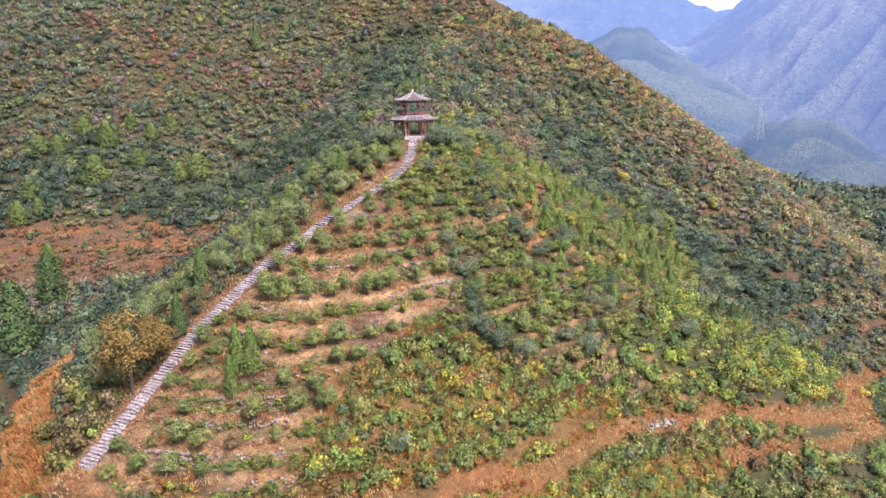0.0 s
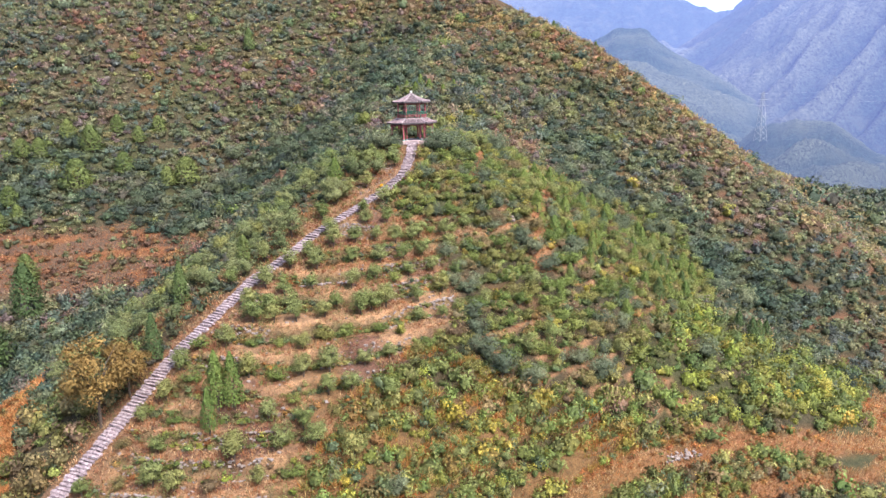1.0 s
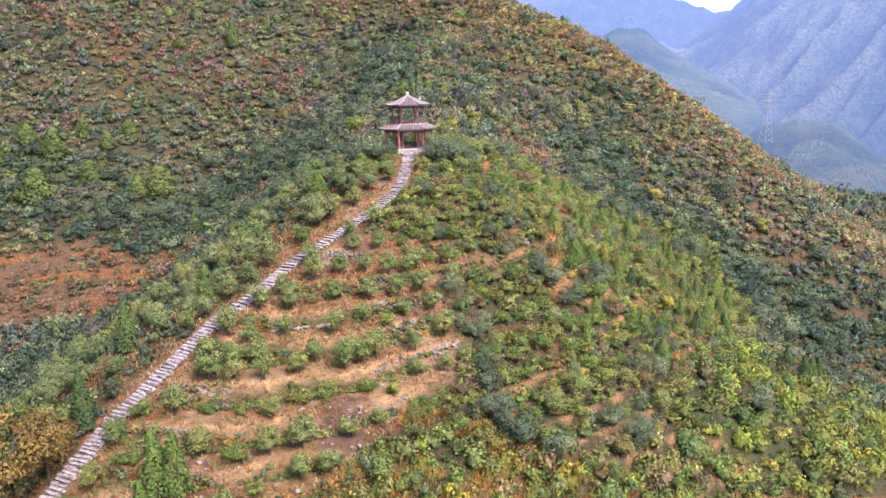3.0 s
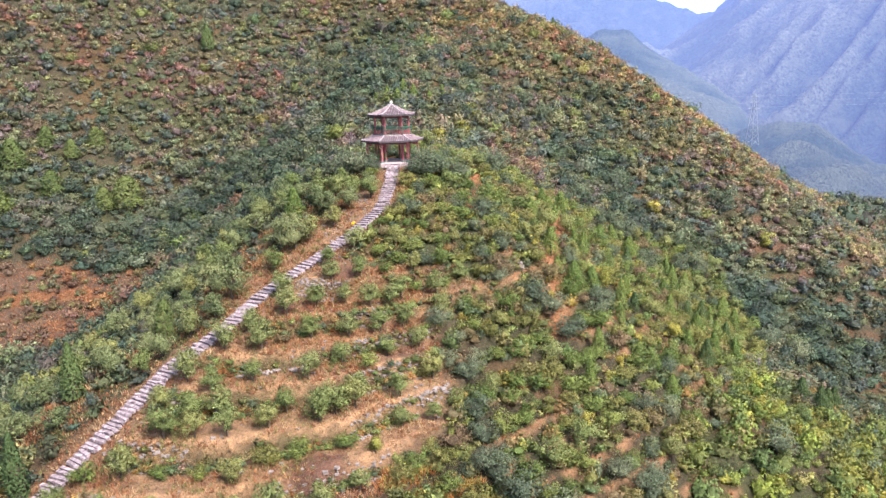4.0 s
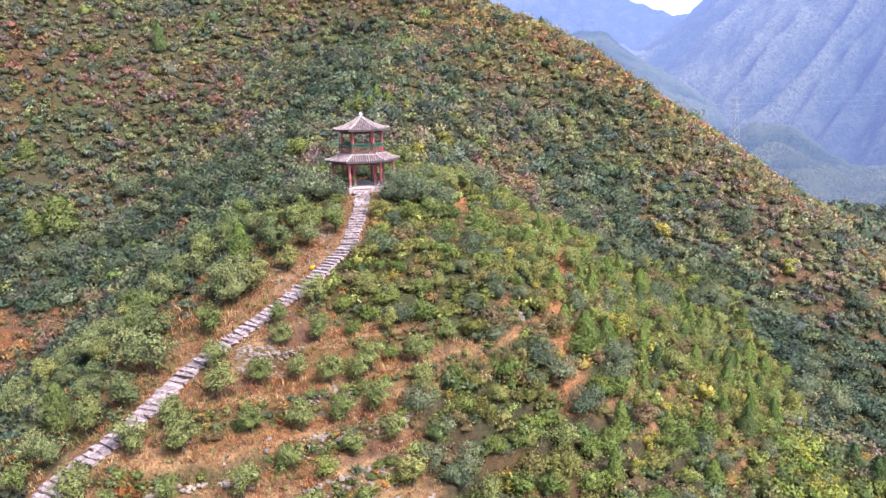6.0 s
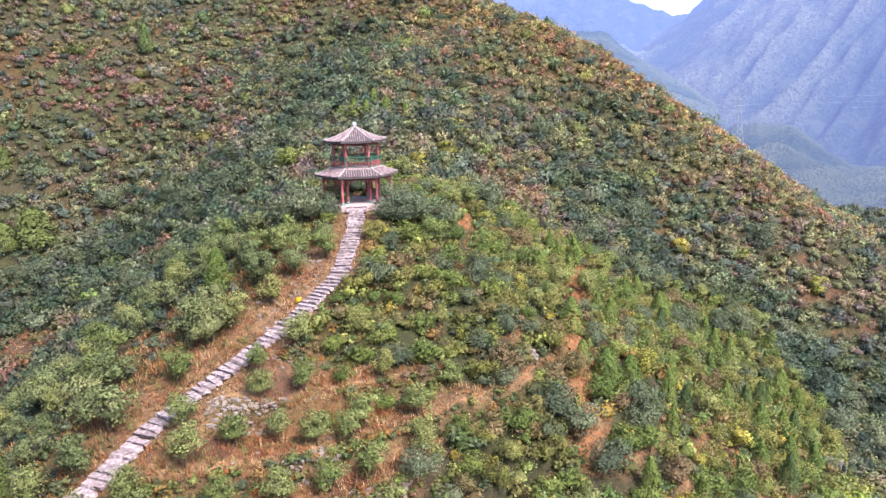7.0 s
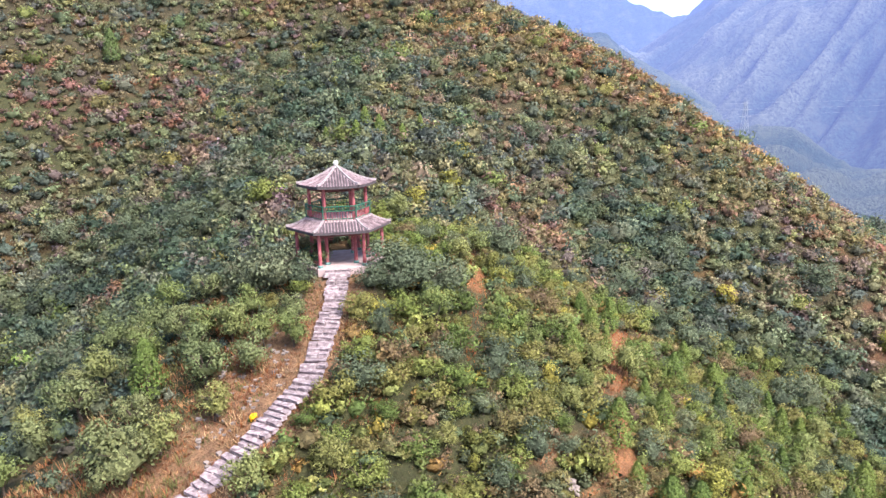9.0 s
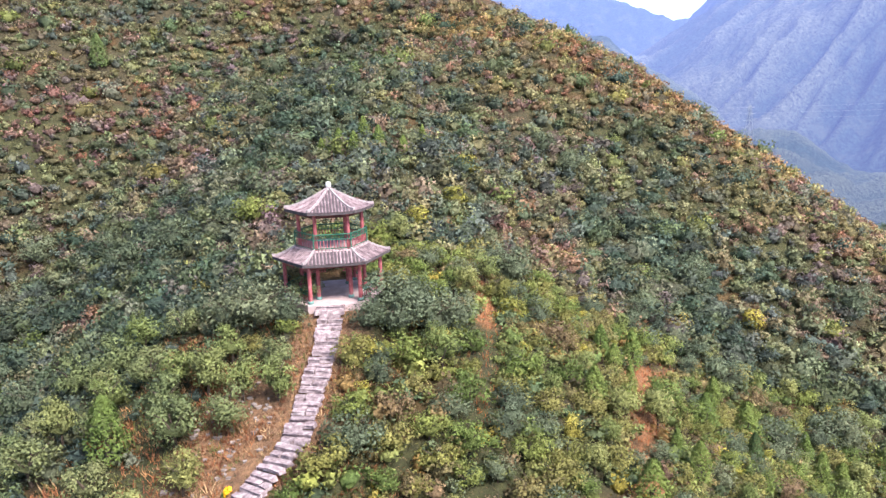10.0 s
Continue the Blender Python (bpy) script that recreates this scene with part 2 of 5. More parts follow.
# steel grey pushed to blue: the valley haze is put into its colour
steel_mat = speckled("hazed_steel", [(0.3, (0.19, 0.21, 0.27)), (0.7, (0.27, 0.29, 0.35))], 2, 0.5)


# ---------------- mesh tools ----------------
def leaf_mesh(name, corners, mat, tint=None, facing=None):
    """A mesh of loose faces from an array (n, corners, 3), with one tint a face; facing: the foliage's outward way at each corner."""
    n, k = corners.shape[:2]
    me = bpy.data.meshes.new(name)
    me.vertices.add(k * n)
    me.vertices.foreach_set("co", np.ascontiguousarray(corners, dtype=np.float32).ravel())
    me.loops.add(k * n)
    me.loops.foreach_set("vertex_index", np.arange(k * n, dtype=np.int32))
    me.polygons.add(n)
    me.polygons.foreach_set("loop_start", np.arange(0, k * n, k, dtype=np.int32))
    if tint is not None:
        at = me.attributes.new("tint", "FLOAT_COLOR", "POINT")
        rgba = np.ones((n, k, 4), np.float32)
        rgba[:, :, :3] = tint[:, None, :]
        at.data.foreach_set("color", rgba.ravel())
    if facing is not None:
        me.polygons.foreach_set("use_smooth", np.ones(n, dtype=bool))
        me.attributes.new("custom_normal", "FLOAT_VECTOR", "POINT").data.foreach_set("vector", np.ascontiguousarray(np.broadcast_to(facing, corners.shape), dtype=np.float32).ravel())
    me.update(calc_edges=True)
    me.materials.append(mat)
    return me


def part(name, data, mat, parent, label="", at=None):
    """Links a bmesh or a mesh as one object under a thing or a part."""
    if isinstance(data, bmesh.types.BMesh):
        me = bpy.data.meshes.new(name)
        data.to_mesh(me)
        data.free()
        me.materials.append(mat)
    else:
        me = data
    ob = new(name, me)
    if parent is not None:
        ob.parent = parent
    if at is not None:
        ob.matrix_basis = at
    return tagged(ob, label) if label else ob


def thing(name, x, y, z, label, category, group="", kind="", rz=0.0):
    ob = new(name)
    ob.empty_display_size = 0.3
    ob.matrix_basis = pose(x, y, z, 0, 0, rz)
    return tagged(ob, label, category, group, kind)


def box(bm, sx, sy, sz, m=None, bevel=0.0):
    made = bmesh.ops.create_cube(bm, size=1.0, matrix=(m or Matrix()) @ Matrix.Diagonal((sx, sy, sz, 1)))
    if bevel:
        edges = list({e for v in made["verts"] for e in v.link_edges})
        bmesh.ops.bevel(bm, geom=edges, offset=bevel, segments=1, affect="EDGES")
    return bm


def rod(bm, a, b, r, r2=None, sides=8):
    a, b = Vector(a), Vector(b)
    m = Matrix.Translation((a + b) / 2) @ (b - a).to_track_quat("Z", "Y").to_matrix().to_4x4()
    bmesh.ops.create_cone(bm, cap_ends=True, segments=sides, radius1=r, radius2=r if r2 is None else r2, depth=(b - a).length, matrix=m)
    return bm


def lathe(bm, profile, sides=16):
    rings = [[bm.verts.new((r * math.cos(2 * math.pi * k / sides), r * math.sin(2 * math.pi * k / sides), z)) for k in range(sides)] for r, z in profile]
    for a, b in zip(rings[:-1], rings[1:]):
        for k in range(sides):
            bm.faces.new((a[k], a[(k + 1) % sides], b[(k + 1) % sides], b[k]))
    bm.faces.new(rings[0][::-1])
    bm.faces.new(rings[-1])
    return bm


# ---------------- ground ----------------
def spread(lo, hi, step, far):
    inner = np.arange(lo, hi + step / 2, step)
    steps = step * 1.28 ** np.arange(1, 60)
    out = np.cumsum(steps)
    out = out[out < far]
    return np.concatenate([lo - out[::-1], inner, hi + out])


def cover_colour(x, y, z):
    """Base colour of the bare ground: soil, straw, rust-red dry grass, green turf."""
    n1, n2, n3 = fractal(x, y, 14, 31), fractal(x, y, 5, 32), fractal(x, y, 8, 33)
    soil, straw = np.array((0.125, 0.062, 0.046)), np.array((0.255, 0.148, 0.085))
    rust, turf, scrub = np.array((0.25, 0.105, 0.048)), np.array((0.048, 0.058, 0.022)), np.array((0.05, 0.042, 0.025))
    c = np.broadcast_to(scrub, (*np.shape(x), 3)).copy()

    def lay(col, m):
        c[...] = c * (1 - m[..., None]) + col * m[..., None]

    lay(turf, 0.6 * smooth(-0.3, 0.3, n1))
    lay(np.array((0.035, 0.05, 0.036)), smooth(190, 290, np.hypot(x, y - 100)))
    lay(rust * 0.45, 0.45 * smooth(0.3, 0.8, n3))
    # the orchard terraces: trodden straw on the levels, rank growth on the banks
    op = open_ground(x, y)
    u = terrace_phase(x, y)
    bank = smooth(0.62, 0.7, u) * smooth(1.0, 0.93, u)
    lay(soil, op)
    lay(straw, op * smooth(-0.25, 0.35, n2 + 0.5 * smooth(0.35, 0.6, u)))
    lay(rust, op * smooth(0.25, 0.7, n3) * 0.7)
    lip = np.maximum(smooth(0.92, 0.98, u), smooth(0.22, 0.1, u))
    lay(straw * 1.5, op * lip * smooth(-0.6, 0.0, n2))
    lay(turf * 0.8, 0.7 * op * bank * smooth(-0.5, 0.2, n1 + 0.4 * n2))
    lay(turf, op * smooth(0.4, 0.9, n1) * 0.4)
    d, _, side = along(x, y, STAIR)
    lay(straw * 0.6 + soil * 0.4, smooth(3.0, 1.4, d + 1.2 * n2))
    lay(straw * 0.75 + soil * 0.3, np.where(side < 0, 1.0, 0.0) * smooth(7.5, 3.5, d + 2.5 * n2) * smooth(98, 104, y) * smooth(126, 120, y))
    dt = track_gap(x, y)
    lay(rust * 0.9 + straw * 0.12 * smooth(-0.2, 0.6, n2)[..., None], 0.85 * smooth(2.3, 0.9, dt + 0.9 * n2 + 1.0 * smooth(6, -4, x)) * smooth(-48, -44, x))
    lay(np.array((0.17, 0.08, 0.035)), 0.6 * smooth(4.4, 1.2, along(x, y, ORANGE_BAND)[0] + 0.9 * n2))
    lay(np.array((0.17, 0.09, 0.038)), 0.85 * smooth(-17, -12, x) * smooth(30, 22, x) * smooth(83, 77, y) * smooth(52, 60, y) * smooth(-0.5, 0.3, n2))
    # rust-red meadow in the hollow west of the spur, bare strips on the spur's east side
    red = meadow(x, y)
    lay(np.array((0.105, 0.06, 0.043)), 0.9 * red)
    lay(rust * 0.68, red * smooth(0.1, 0.6, np.sin(slopes(x, y) * 2.4 + 1.5 * n1)) * smooth(-0.3, 0.3, n3))
    lay(soil * 0.5 + rust * 0.25, 0.8 * east_strip(x, y) * smooth(-0.6, 0.2, n2))
    lay(straw * 0.9 + rust * 0.3, 0.9 * edge_strip(x, y) * np.where(side > 0, 1.0, 0.0))
    lay(rust * 0.8 + straw * 0.3, smooth(1.9, 0.6, along(x, y, EAST_STRIP)[0] + 1.3 * n2))
    lay(rust + straw * 0.15, smooth(1.1, 0.3, along(x, y, CREST_STRIP)[0] + 1.1 * n2))
    lay(straw * 0.7, smooth(2.5, 1.0, np.hypot(x + 13.5, y - 150) + n2))
    lay(straw * 0.8, smooth(2.2, 1.0, np.hypot((x - 5.5) / 1.6, y - 154) + n2))
    return c


gx, gy = spread(-96, 96, 0.75, 9000), spread(46, 240, 0.75, 9000)
GX, GY = np.meshgrid(gx, gy)
GZ = ground_z(GX, GY)
ground_me = bpy.data.meshes.new("ground")
nx, ny = len(gx), len(gy)
ids = np.arange(nx * ny).reshape(ny, nx)
faces = np.stack([ids[:-1, :-1], ids[:-1, 1:], ids[1:, 1:], ids[1:, :-1]], -1).reshape(-1, 4)
ground_me.vertices.add(nx * ny)
ground_me.vertices.foreach_set("co", np.stack([GX, GY, GZ], -1).astype(np.float32).ravel())
ground_me.loops.add(faces.size)
ground_me.loops.foreach_set("vertex_index", faces.astype(np.int32).ravel())
ground_me.polygons.add(len(faces))
ground_me.polygons.foreach_set("loop_start", np.arange(0, faces.size, 4, dtype=np.int32))
ground_me.polygons.foreach_set("use_smooth", np.ones(len(faces), dtype=bool))
gtint = np.ones((ny, nx, 4), np.float32)
gtint[..., :3] = cover_colour(GX, GY, GZ)
ground_me.attributes.new("tint", "FLOAT_COLOR", "POINT").data.foreach_set("color", gtint.ravel())
ground_me.update(calc_edges=True)
ground_me.materials.append(ground_mat)
tagged(new("ground", ground_me), "reddish autumn hillside soil with dry grass and farm terraces", "hillside", kind="structure")


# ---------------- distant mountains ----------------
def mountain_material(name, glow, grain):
    """Wooded slope under kilometres of haze: the slope's own emission stands in for the haze, stronger with distance.
    """
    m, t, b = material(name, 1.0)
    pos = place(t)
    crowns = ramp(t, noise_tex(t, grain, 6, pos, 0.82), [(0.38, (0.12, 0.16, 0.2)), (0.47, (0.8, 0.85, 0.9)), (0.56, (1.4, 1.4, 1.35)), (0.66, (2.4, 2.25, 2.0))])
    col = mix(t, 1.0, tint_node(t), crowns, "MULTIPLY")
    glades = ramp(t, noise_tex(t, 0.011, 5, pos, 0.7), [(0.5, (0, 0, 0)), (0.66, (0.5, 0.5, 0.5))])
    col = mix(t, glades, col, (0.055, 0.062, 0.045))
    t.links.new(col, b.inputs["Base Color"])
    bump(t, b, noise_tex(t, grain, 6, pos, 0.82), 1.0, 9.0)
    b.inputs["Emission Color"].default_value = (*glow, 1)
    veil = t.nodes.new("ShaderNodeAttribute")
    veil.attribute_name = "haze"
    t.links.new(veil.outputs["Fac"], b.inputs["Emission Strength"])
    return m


def mountain(name, label, mat, crest, near, far, foot, seed, rough, cell, power=1.1, fall=50):
    """A range seen up the valley: crest is (bearing in degrees east of north, height angle in degrees) as seen from 40 m up at the origin."""
    bear = np.linspace(crest[0][0], crest[-1][0], 280)
    angle = np.interp(bear, [c[0] for c in crest], [c[1] for c in crest]) + 0.10 * lattice_noise(bear, 0 * bear, 0.7, seed) + 0.05 * lattice_noise(bear, 0 * bear, 0.2, seed + 1)
    v = np.linspace(0, 1.2, 90)
    B, V = np.meshgrid(bear, v)
    dist = near + (far - near) * V
    X, Y = dist * np.sin(np.radians(B)), dist * np.cos(np.radians(B))
    zt = 40 + far * np.tan(np.radians(np.broadcast_to(angle, B.shape)))
    z = foot + (zt - foot) * np.minimum(V, 2.0 - V) ** power
    ca, sa = math.cos(radians(fall)), math.sin(radians(fall))
    down, across = X * sa + Y * ca, X * ca - Y * sa
    across = across + 0.5 * cell * lattice_noise(X, Y, 2.5 * cell, seed + 40)
    gain, total = 1.0, 0.0
    for k in range(4):
        total = total + gain * (1 - 2.2 * np.abs(lattice_noise(across, down / 4.0, cell / 2 ** k, seed + 7 * k)))
        gain *= 0.5
    z = z + rough * total * np.sin(np.pi * np.clip(V, 0, 1)) ** 0.8
    # pale crests, dark gullies: relief shading put into the tint, besides barer crests
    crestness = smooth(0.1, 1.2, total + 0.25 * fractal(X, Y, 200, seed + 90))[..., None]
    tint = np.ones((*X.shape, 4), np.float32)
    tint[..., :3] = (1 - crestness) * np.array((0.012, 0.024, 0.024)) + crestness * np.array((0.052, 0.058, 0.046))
    me = bpy.data.meshes.new(name)
    k, n = B.shape
    idx = np.arange(k * n).reshape(k, n)
    f = np.stack([idx[:-1, :-1], idx[:-1, 1:], idx[1:, 1:], idx[1:, :-1]], -1).reshape(-1, 4)
    me.from_pydata(np.stack([X, Y, z], -1).reshape(-1, 3).tolist(), [], f.tolist())
    me.materials.append(mat)
    me.polygons.foreach_set("use_smooth", np.ones(len(f), dtype=bool))
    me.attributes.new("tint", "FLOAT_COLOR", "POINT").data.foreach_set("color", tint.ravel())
    # emission strength in place of real haze, rising with distance
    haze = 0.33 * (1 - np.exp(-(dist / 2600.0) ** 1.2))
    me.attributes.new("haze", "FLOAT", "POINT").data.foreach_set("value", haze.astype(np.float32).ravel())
    tagged(new(name, me), label, "mountain", kind="structure")


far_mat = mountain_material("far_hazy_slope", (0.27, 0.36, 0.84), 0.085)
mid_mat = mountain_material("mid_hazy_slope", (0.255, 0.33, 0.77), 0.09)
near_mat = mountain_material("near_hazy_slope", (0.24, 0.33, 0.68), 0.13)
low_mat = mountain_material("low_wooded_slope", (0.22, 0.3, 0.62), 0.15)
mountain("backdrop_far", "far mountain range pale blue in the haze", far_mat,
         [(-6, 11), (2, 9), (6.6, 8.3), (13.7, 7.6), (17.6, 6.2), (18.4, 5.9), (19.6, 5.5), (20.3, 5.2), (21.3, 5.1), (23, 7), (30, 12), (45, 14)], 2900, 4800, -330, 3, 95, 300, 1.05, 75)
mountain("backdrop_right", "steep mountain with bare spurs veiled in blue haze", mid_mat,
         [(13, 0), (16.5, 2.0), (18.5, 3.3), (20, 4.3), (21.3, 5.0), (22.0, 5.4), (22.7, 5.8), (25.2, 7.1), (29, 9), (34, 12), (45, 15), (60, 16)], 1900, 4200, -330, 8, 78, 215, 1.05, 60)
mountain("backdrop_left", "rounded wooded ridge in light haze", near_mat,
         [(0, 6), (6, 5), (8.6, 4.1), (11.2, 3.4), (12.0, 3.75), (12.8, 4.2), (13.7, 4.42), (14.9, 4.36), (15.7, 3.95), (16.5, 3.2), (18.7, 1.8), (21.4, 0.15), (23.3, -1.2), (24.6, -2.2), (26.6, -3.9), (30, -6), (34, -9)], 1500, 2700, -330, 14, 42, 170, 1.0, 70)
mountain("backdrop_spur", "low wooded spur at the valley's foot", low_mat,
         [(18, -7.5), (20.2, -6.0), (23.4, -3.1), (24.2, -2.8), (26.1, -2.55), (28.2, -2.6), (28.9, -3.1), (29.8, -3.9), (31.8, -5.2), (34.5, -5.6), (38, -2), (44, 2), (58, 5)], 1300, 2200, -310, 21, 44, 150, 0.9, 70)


# ---------------- pavilion ----------------
def hexpt(r, k, z=0.0):
    a = radians(60 * k)
    return Vector((r * math.cos(a), r * math.sin(a), z))


def roof_tier(parent, name, r_in, z_in, r_out, z_out, lift, rows_per_side):
    """Six curved slopes with rows of round cover tiles, mortar ridges on the hips."""
    bm = bmesh.new()
    levels = 6

    def surf(k, s, w):
        """s: 0 at the top, 1 at the eave; w: 0..1 along side k."""
        r = r_in + (r_out - r_in) * s
        z = z_in + (z_out - z_in) * (1 - (1 - s) ** 1.35)
        p = hexpt(r, k).lerp(hexpt(r, k + 1), w)
        corner = abs(2 * w - 1) ** 3 * s ** 3
        return Vector((p.x * (1 + 0.03 * corner), p.y * (1 + 0.03 * corner), z + lift * corner))

    for k in range(6):
        grid = [[bm.verts.new(surf(k, i / levels, j / 8)) for j in range(9)] for i in range(levels + 1)]
        for i in range(levels):
            for j in range(8):
                bm.faces.new((grid[i][j], grid[i + 1][j], grid[i + 1][j + 1], grid[i][j + 1]))
        drop = [bm.verts.new(v.co + Vector((0, 0, -0.2))) for v in grid[-1]]
        under = [bm.verts.new(surf(k, 0.72, j / 8) + Vector((0, 0, -0.16))) for j in range(9)]
        for j in range(8):
            bm.faces.new((grid[-1][j], drop[j], drop[j + 1], grid[-1][j + 1]))
            bm.faces.new((drop[j], under[j], under[j + 1], drop[j + 1]))
    bmesh.ops.remove_doubles(bm, verts=bm.verts, dist=0.002)
    roof = part(name, bm, gutter_mat, parent, "grey clay tile roof with upturned corners")
    for k in range(6):
        for j in range(rows_per_side):
            w = (j + 0.5) / rows_per_side
            off = abs(w - 0.5)
            # a row starts on the hip, where the slope is wide enough for it
            bm = bmesh.new()
            side = r_out
            s0 = max(0.0, (2 * off * side - r_in) / max(r_out - r_in, 1e-6))
            if s0 > 0.93:
                bm.free()
                continue
            shift = (w - 0.5) * side
            rings = []
            for i in range(6):
                s = s0 + (1.012 - s0) * i / 5
                r = r_in + (r_out - r_in) * s
                ww = 0.5 + shift / max(r, 1e-3)
                c = surf(k, min(s, 1.0), min(max(ww, 0.0), 1.0))
                tang = (hexpt(1, k + 1) - hexpt(1, k)).normalized()
                if s > 1:
                    c += (hexpt(1, k) + hexpt(1, k + 1)).normalized() * 0.03
                rings.append([bm.verts.new(c + tang * (0.062 * math.cos(a)) + Vector((0, 0, 0.075 * math.sin(a) - 0.004))) for a in (0, 0.8, 1.57, 2.34, math.pi)])
            for a, b in zip(rings[:-1], rings[1:]):
                for q in range(4):
                    bm.faces.new((a[q], a[q + 1], b[q + 1], b[q]))
            bm.faces.new(rings[-1])
            part("cover_tile", bm, tile_mat, roof)
        bm = bmesh.new()
        prev = None
        for i in range(8):
            s = i / 7
            c = surf(k, s, 0) + Vector((0, 0, 0.09 + (0.05 if i == 7 else 0)))
            t = hexpt(1, k + 1.5)
            ring = [bm.verts.new(c + t * dx + Vector((0, 0, dz))) for dx, dz in ((-0.085, -0.12), (-0.06, 0.05), (0.06, 0.05), (0.085, -0.12))]
            if prev:
                for q in range(4):
                    bm.faces.new((prev[q], prev[(q + 1) % 4], ring[(q + 1) % 4], ring[q]))
            else:
                bm.faces.new(ring[::-1])
            prev = ring
        bm.faces.new(prev)
        part("hip_ridge", bm, ridge_mat, roof, "pale mortar hip ridge")
    return roof


def railing(parent, a, b, z, h, name="railing"):
    """Green balustrade between two columns, with top and bottom rails, a fret of uprights."""
    bm = bmesh.new()
    a, b = Vector((a.x, a.y, z)), Vector((b.x, b.y, z))
    for dz in (0.12, h * 0.66, h):
        rod(bm, a + Vector((0, 0, dz)), b + Vector((0, 0, dz)), 0.035 if dz < h else 0.05, sides=6)
    n = 11
    slats = bmesh.new()
    for k in range(1, n):
        p = a.lerp(b, k / n)
        rod(bm, p + Vector((0, 0, h * 0.66)), p + Vector((0, 0, h)), 0.022, sides=5)
        rod(slats, p + Vector((0, 0, 0.12)), p + Vector((0, 0, h * 0.66)), 0.03, sides=5)
    for k in range(0, n, 2):
        rod(bm, a.lerp(b, k / n) + Vector((0, 0, h * 0.66)), a.lerp(b, (k + 1) / n) + Vector((0, 0, h)), 0.018, sides=4)
    rail = part(name, bm, green_mat, parent, "green painted balustrade")
    tagged(part("slat_panel", slats, red_mat, rail), "faded pinkish red slats", kind="stuff")
    return rail


def pavilion():
    p = thing("pavilion", *PAV, "two-storey hexagonal red pavilion with grey tiled roofs on the ridge", "pavilion", rz=7.5)
    bm = bmesh.new()
    lathe(bm, [(3.95, -0.9), (3.95, -0.06), (3.88, 0.0)], 6)
    part("platform", bm, floor_mat, p, "pinkish grey concrete platform")
    for k in range(6):
        lo, hi = hexpt(3.5, k), hexpt(2.3, k)
        bm = rod(bmesh.new(), (lo.x, lo.y, 0), (lo.x, lo.y, 2.75), 0.15, 0.14, 14)
        col = part("outer_column", bm, red_mat, p)
        part("column_foot", lathe(bmesh.new(), [(0.21, 0), (0.22, 0.12), (0.17, 0.22)], 14), teal_mat, col, "worn teal column foot", pose(lo.x, lo.y, 0.001))
        bm = rod(bmesh.new(), (hi.x, hi.y, 0), (hi.x, hi.y, 6.2), 0.15, 0.135, 14)
        col = part("inner_column", bm, red_mat, p)
        part("column_foot", lathe(bmesh.new(), [(0.21, 0), (0.22, 0.12), (0.17, 0.22)], 14), teal_mat, col, "worn teal column foot", pose(hi.x, hi.y, 0.001))
    for k in range(6):
        for r, z, tall, name in ((3.5, 2.66, 0.34, "lower_beam"), (2.3, 6.06, 0.36, "upper_beam"), (2.3, 2.9, 0.3, "tie_beam")):
            a, b = hexpt(r, k), hexpt(r, k + 1)
            c = (a + b) / 2
            m = Matrix.Translation((c.x, c.y, z)) @ Matrix.Rotation(math.atan2(b.y - a.y, b.x - a.x), 4, "Z")
            part(name, box(bmesh.new(), (b - a).length + 0.16, 0.2, tall, m, 0.02), beam_mat, p, "dull red painted beam")
        # rafters under both eaves
        for r, z, ro, zo in ((3.4, 2.86, 4.0, 2.80), (2.25, 6.28, 3.05, 6.2)):
            a, b = hexpt(r, k), hexpt(ro, k)
            part("rafter", rod(bmesh.new(), (a.x, a.y, z), (b.x, b.y, zo), 0.07, 0.06, 6), beam_mat, p)
        # hanging fret below the lower beam
        a, b = hexpt(3.36, k), hexpt(3.36, k + 1)
        for s0 in (0.03, 0.67):
            bm = bmesh.new()
            for dz in (2.44, 2.22):
                rod(bm, a.lerp(b, s0) + Vector((0, 0, dz)), a.lerp(b, s0 + 0.3) + Vector((0, 0, dz)), 0.025, sides=5)
            for q in range(7):
                c = a.lerp(b, s0 + 0.02 + 0.043 * q)
                rod(bm, (c.x, c.y, 2.2), (c.x, c.y, 2.5), 0.022, sides=4)
            part("hanging_fret", bm, red_mat, p, "pinkish red hanging fretwork")
        # braces from the column to the beam
        for s0, s1 in ((0.01, 0.09), (0.99, 0.91)):
            bm = rod(bmesh.new(), hexpt(3.5, k).lerp(hexpt(3.5, k + 1), s0) + Vector((0, 0, 2.05)), hexpt(3.5, k).lerp(hexpt(3.5, k + 1), s1) + Vector((0, 0, 2.45)), 0.035, sides=5)
            part("brace", bm, red_mat, p)
        if k not in (1, 4):
            railing(p, hexpt(3.5, k), hexpt(3.5, k + 1), 0.0, 0.85, "bench_rail")
        railing(p, hexpt(2.62, k), hexpt(2.62, k + 1), 3.62, 1.1, "balustrade")
        bm = rod(bmesh.new(), hexpt(2.62, k) + Vector((0, 0, 3.6)), hexpt(2.62, k) + Vector((0, 0, 4.82)), 0.05, 0.05, 8)
        part("rail_post", bm, green_mat, p)
    bm = lathe(bmesh.new(), [(2.75, 3.44), (2.78, 3.5), (2.72, 3.6)], 6)
    part("upper_floor", bm, floor_mat, p, "grey upper floor slab")
    bm = lathe(bmesh.new(), [(3.0, 6.22), (0.3, 6.9)], 6)
    part("ceiling_boards", bm, beam_mat, p, "dark red boarded soffit")
    roof_tier(p, "lower_roof", 2.6, 3.62, 4.2, 2.9, 0.06, 17)
    upper = roof_tier(p, "upper_roof", 0.14, 7.68, 3.15, 6.36, 0.07, 14)
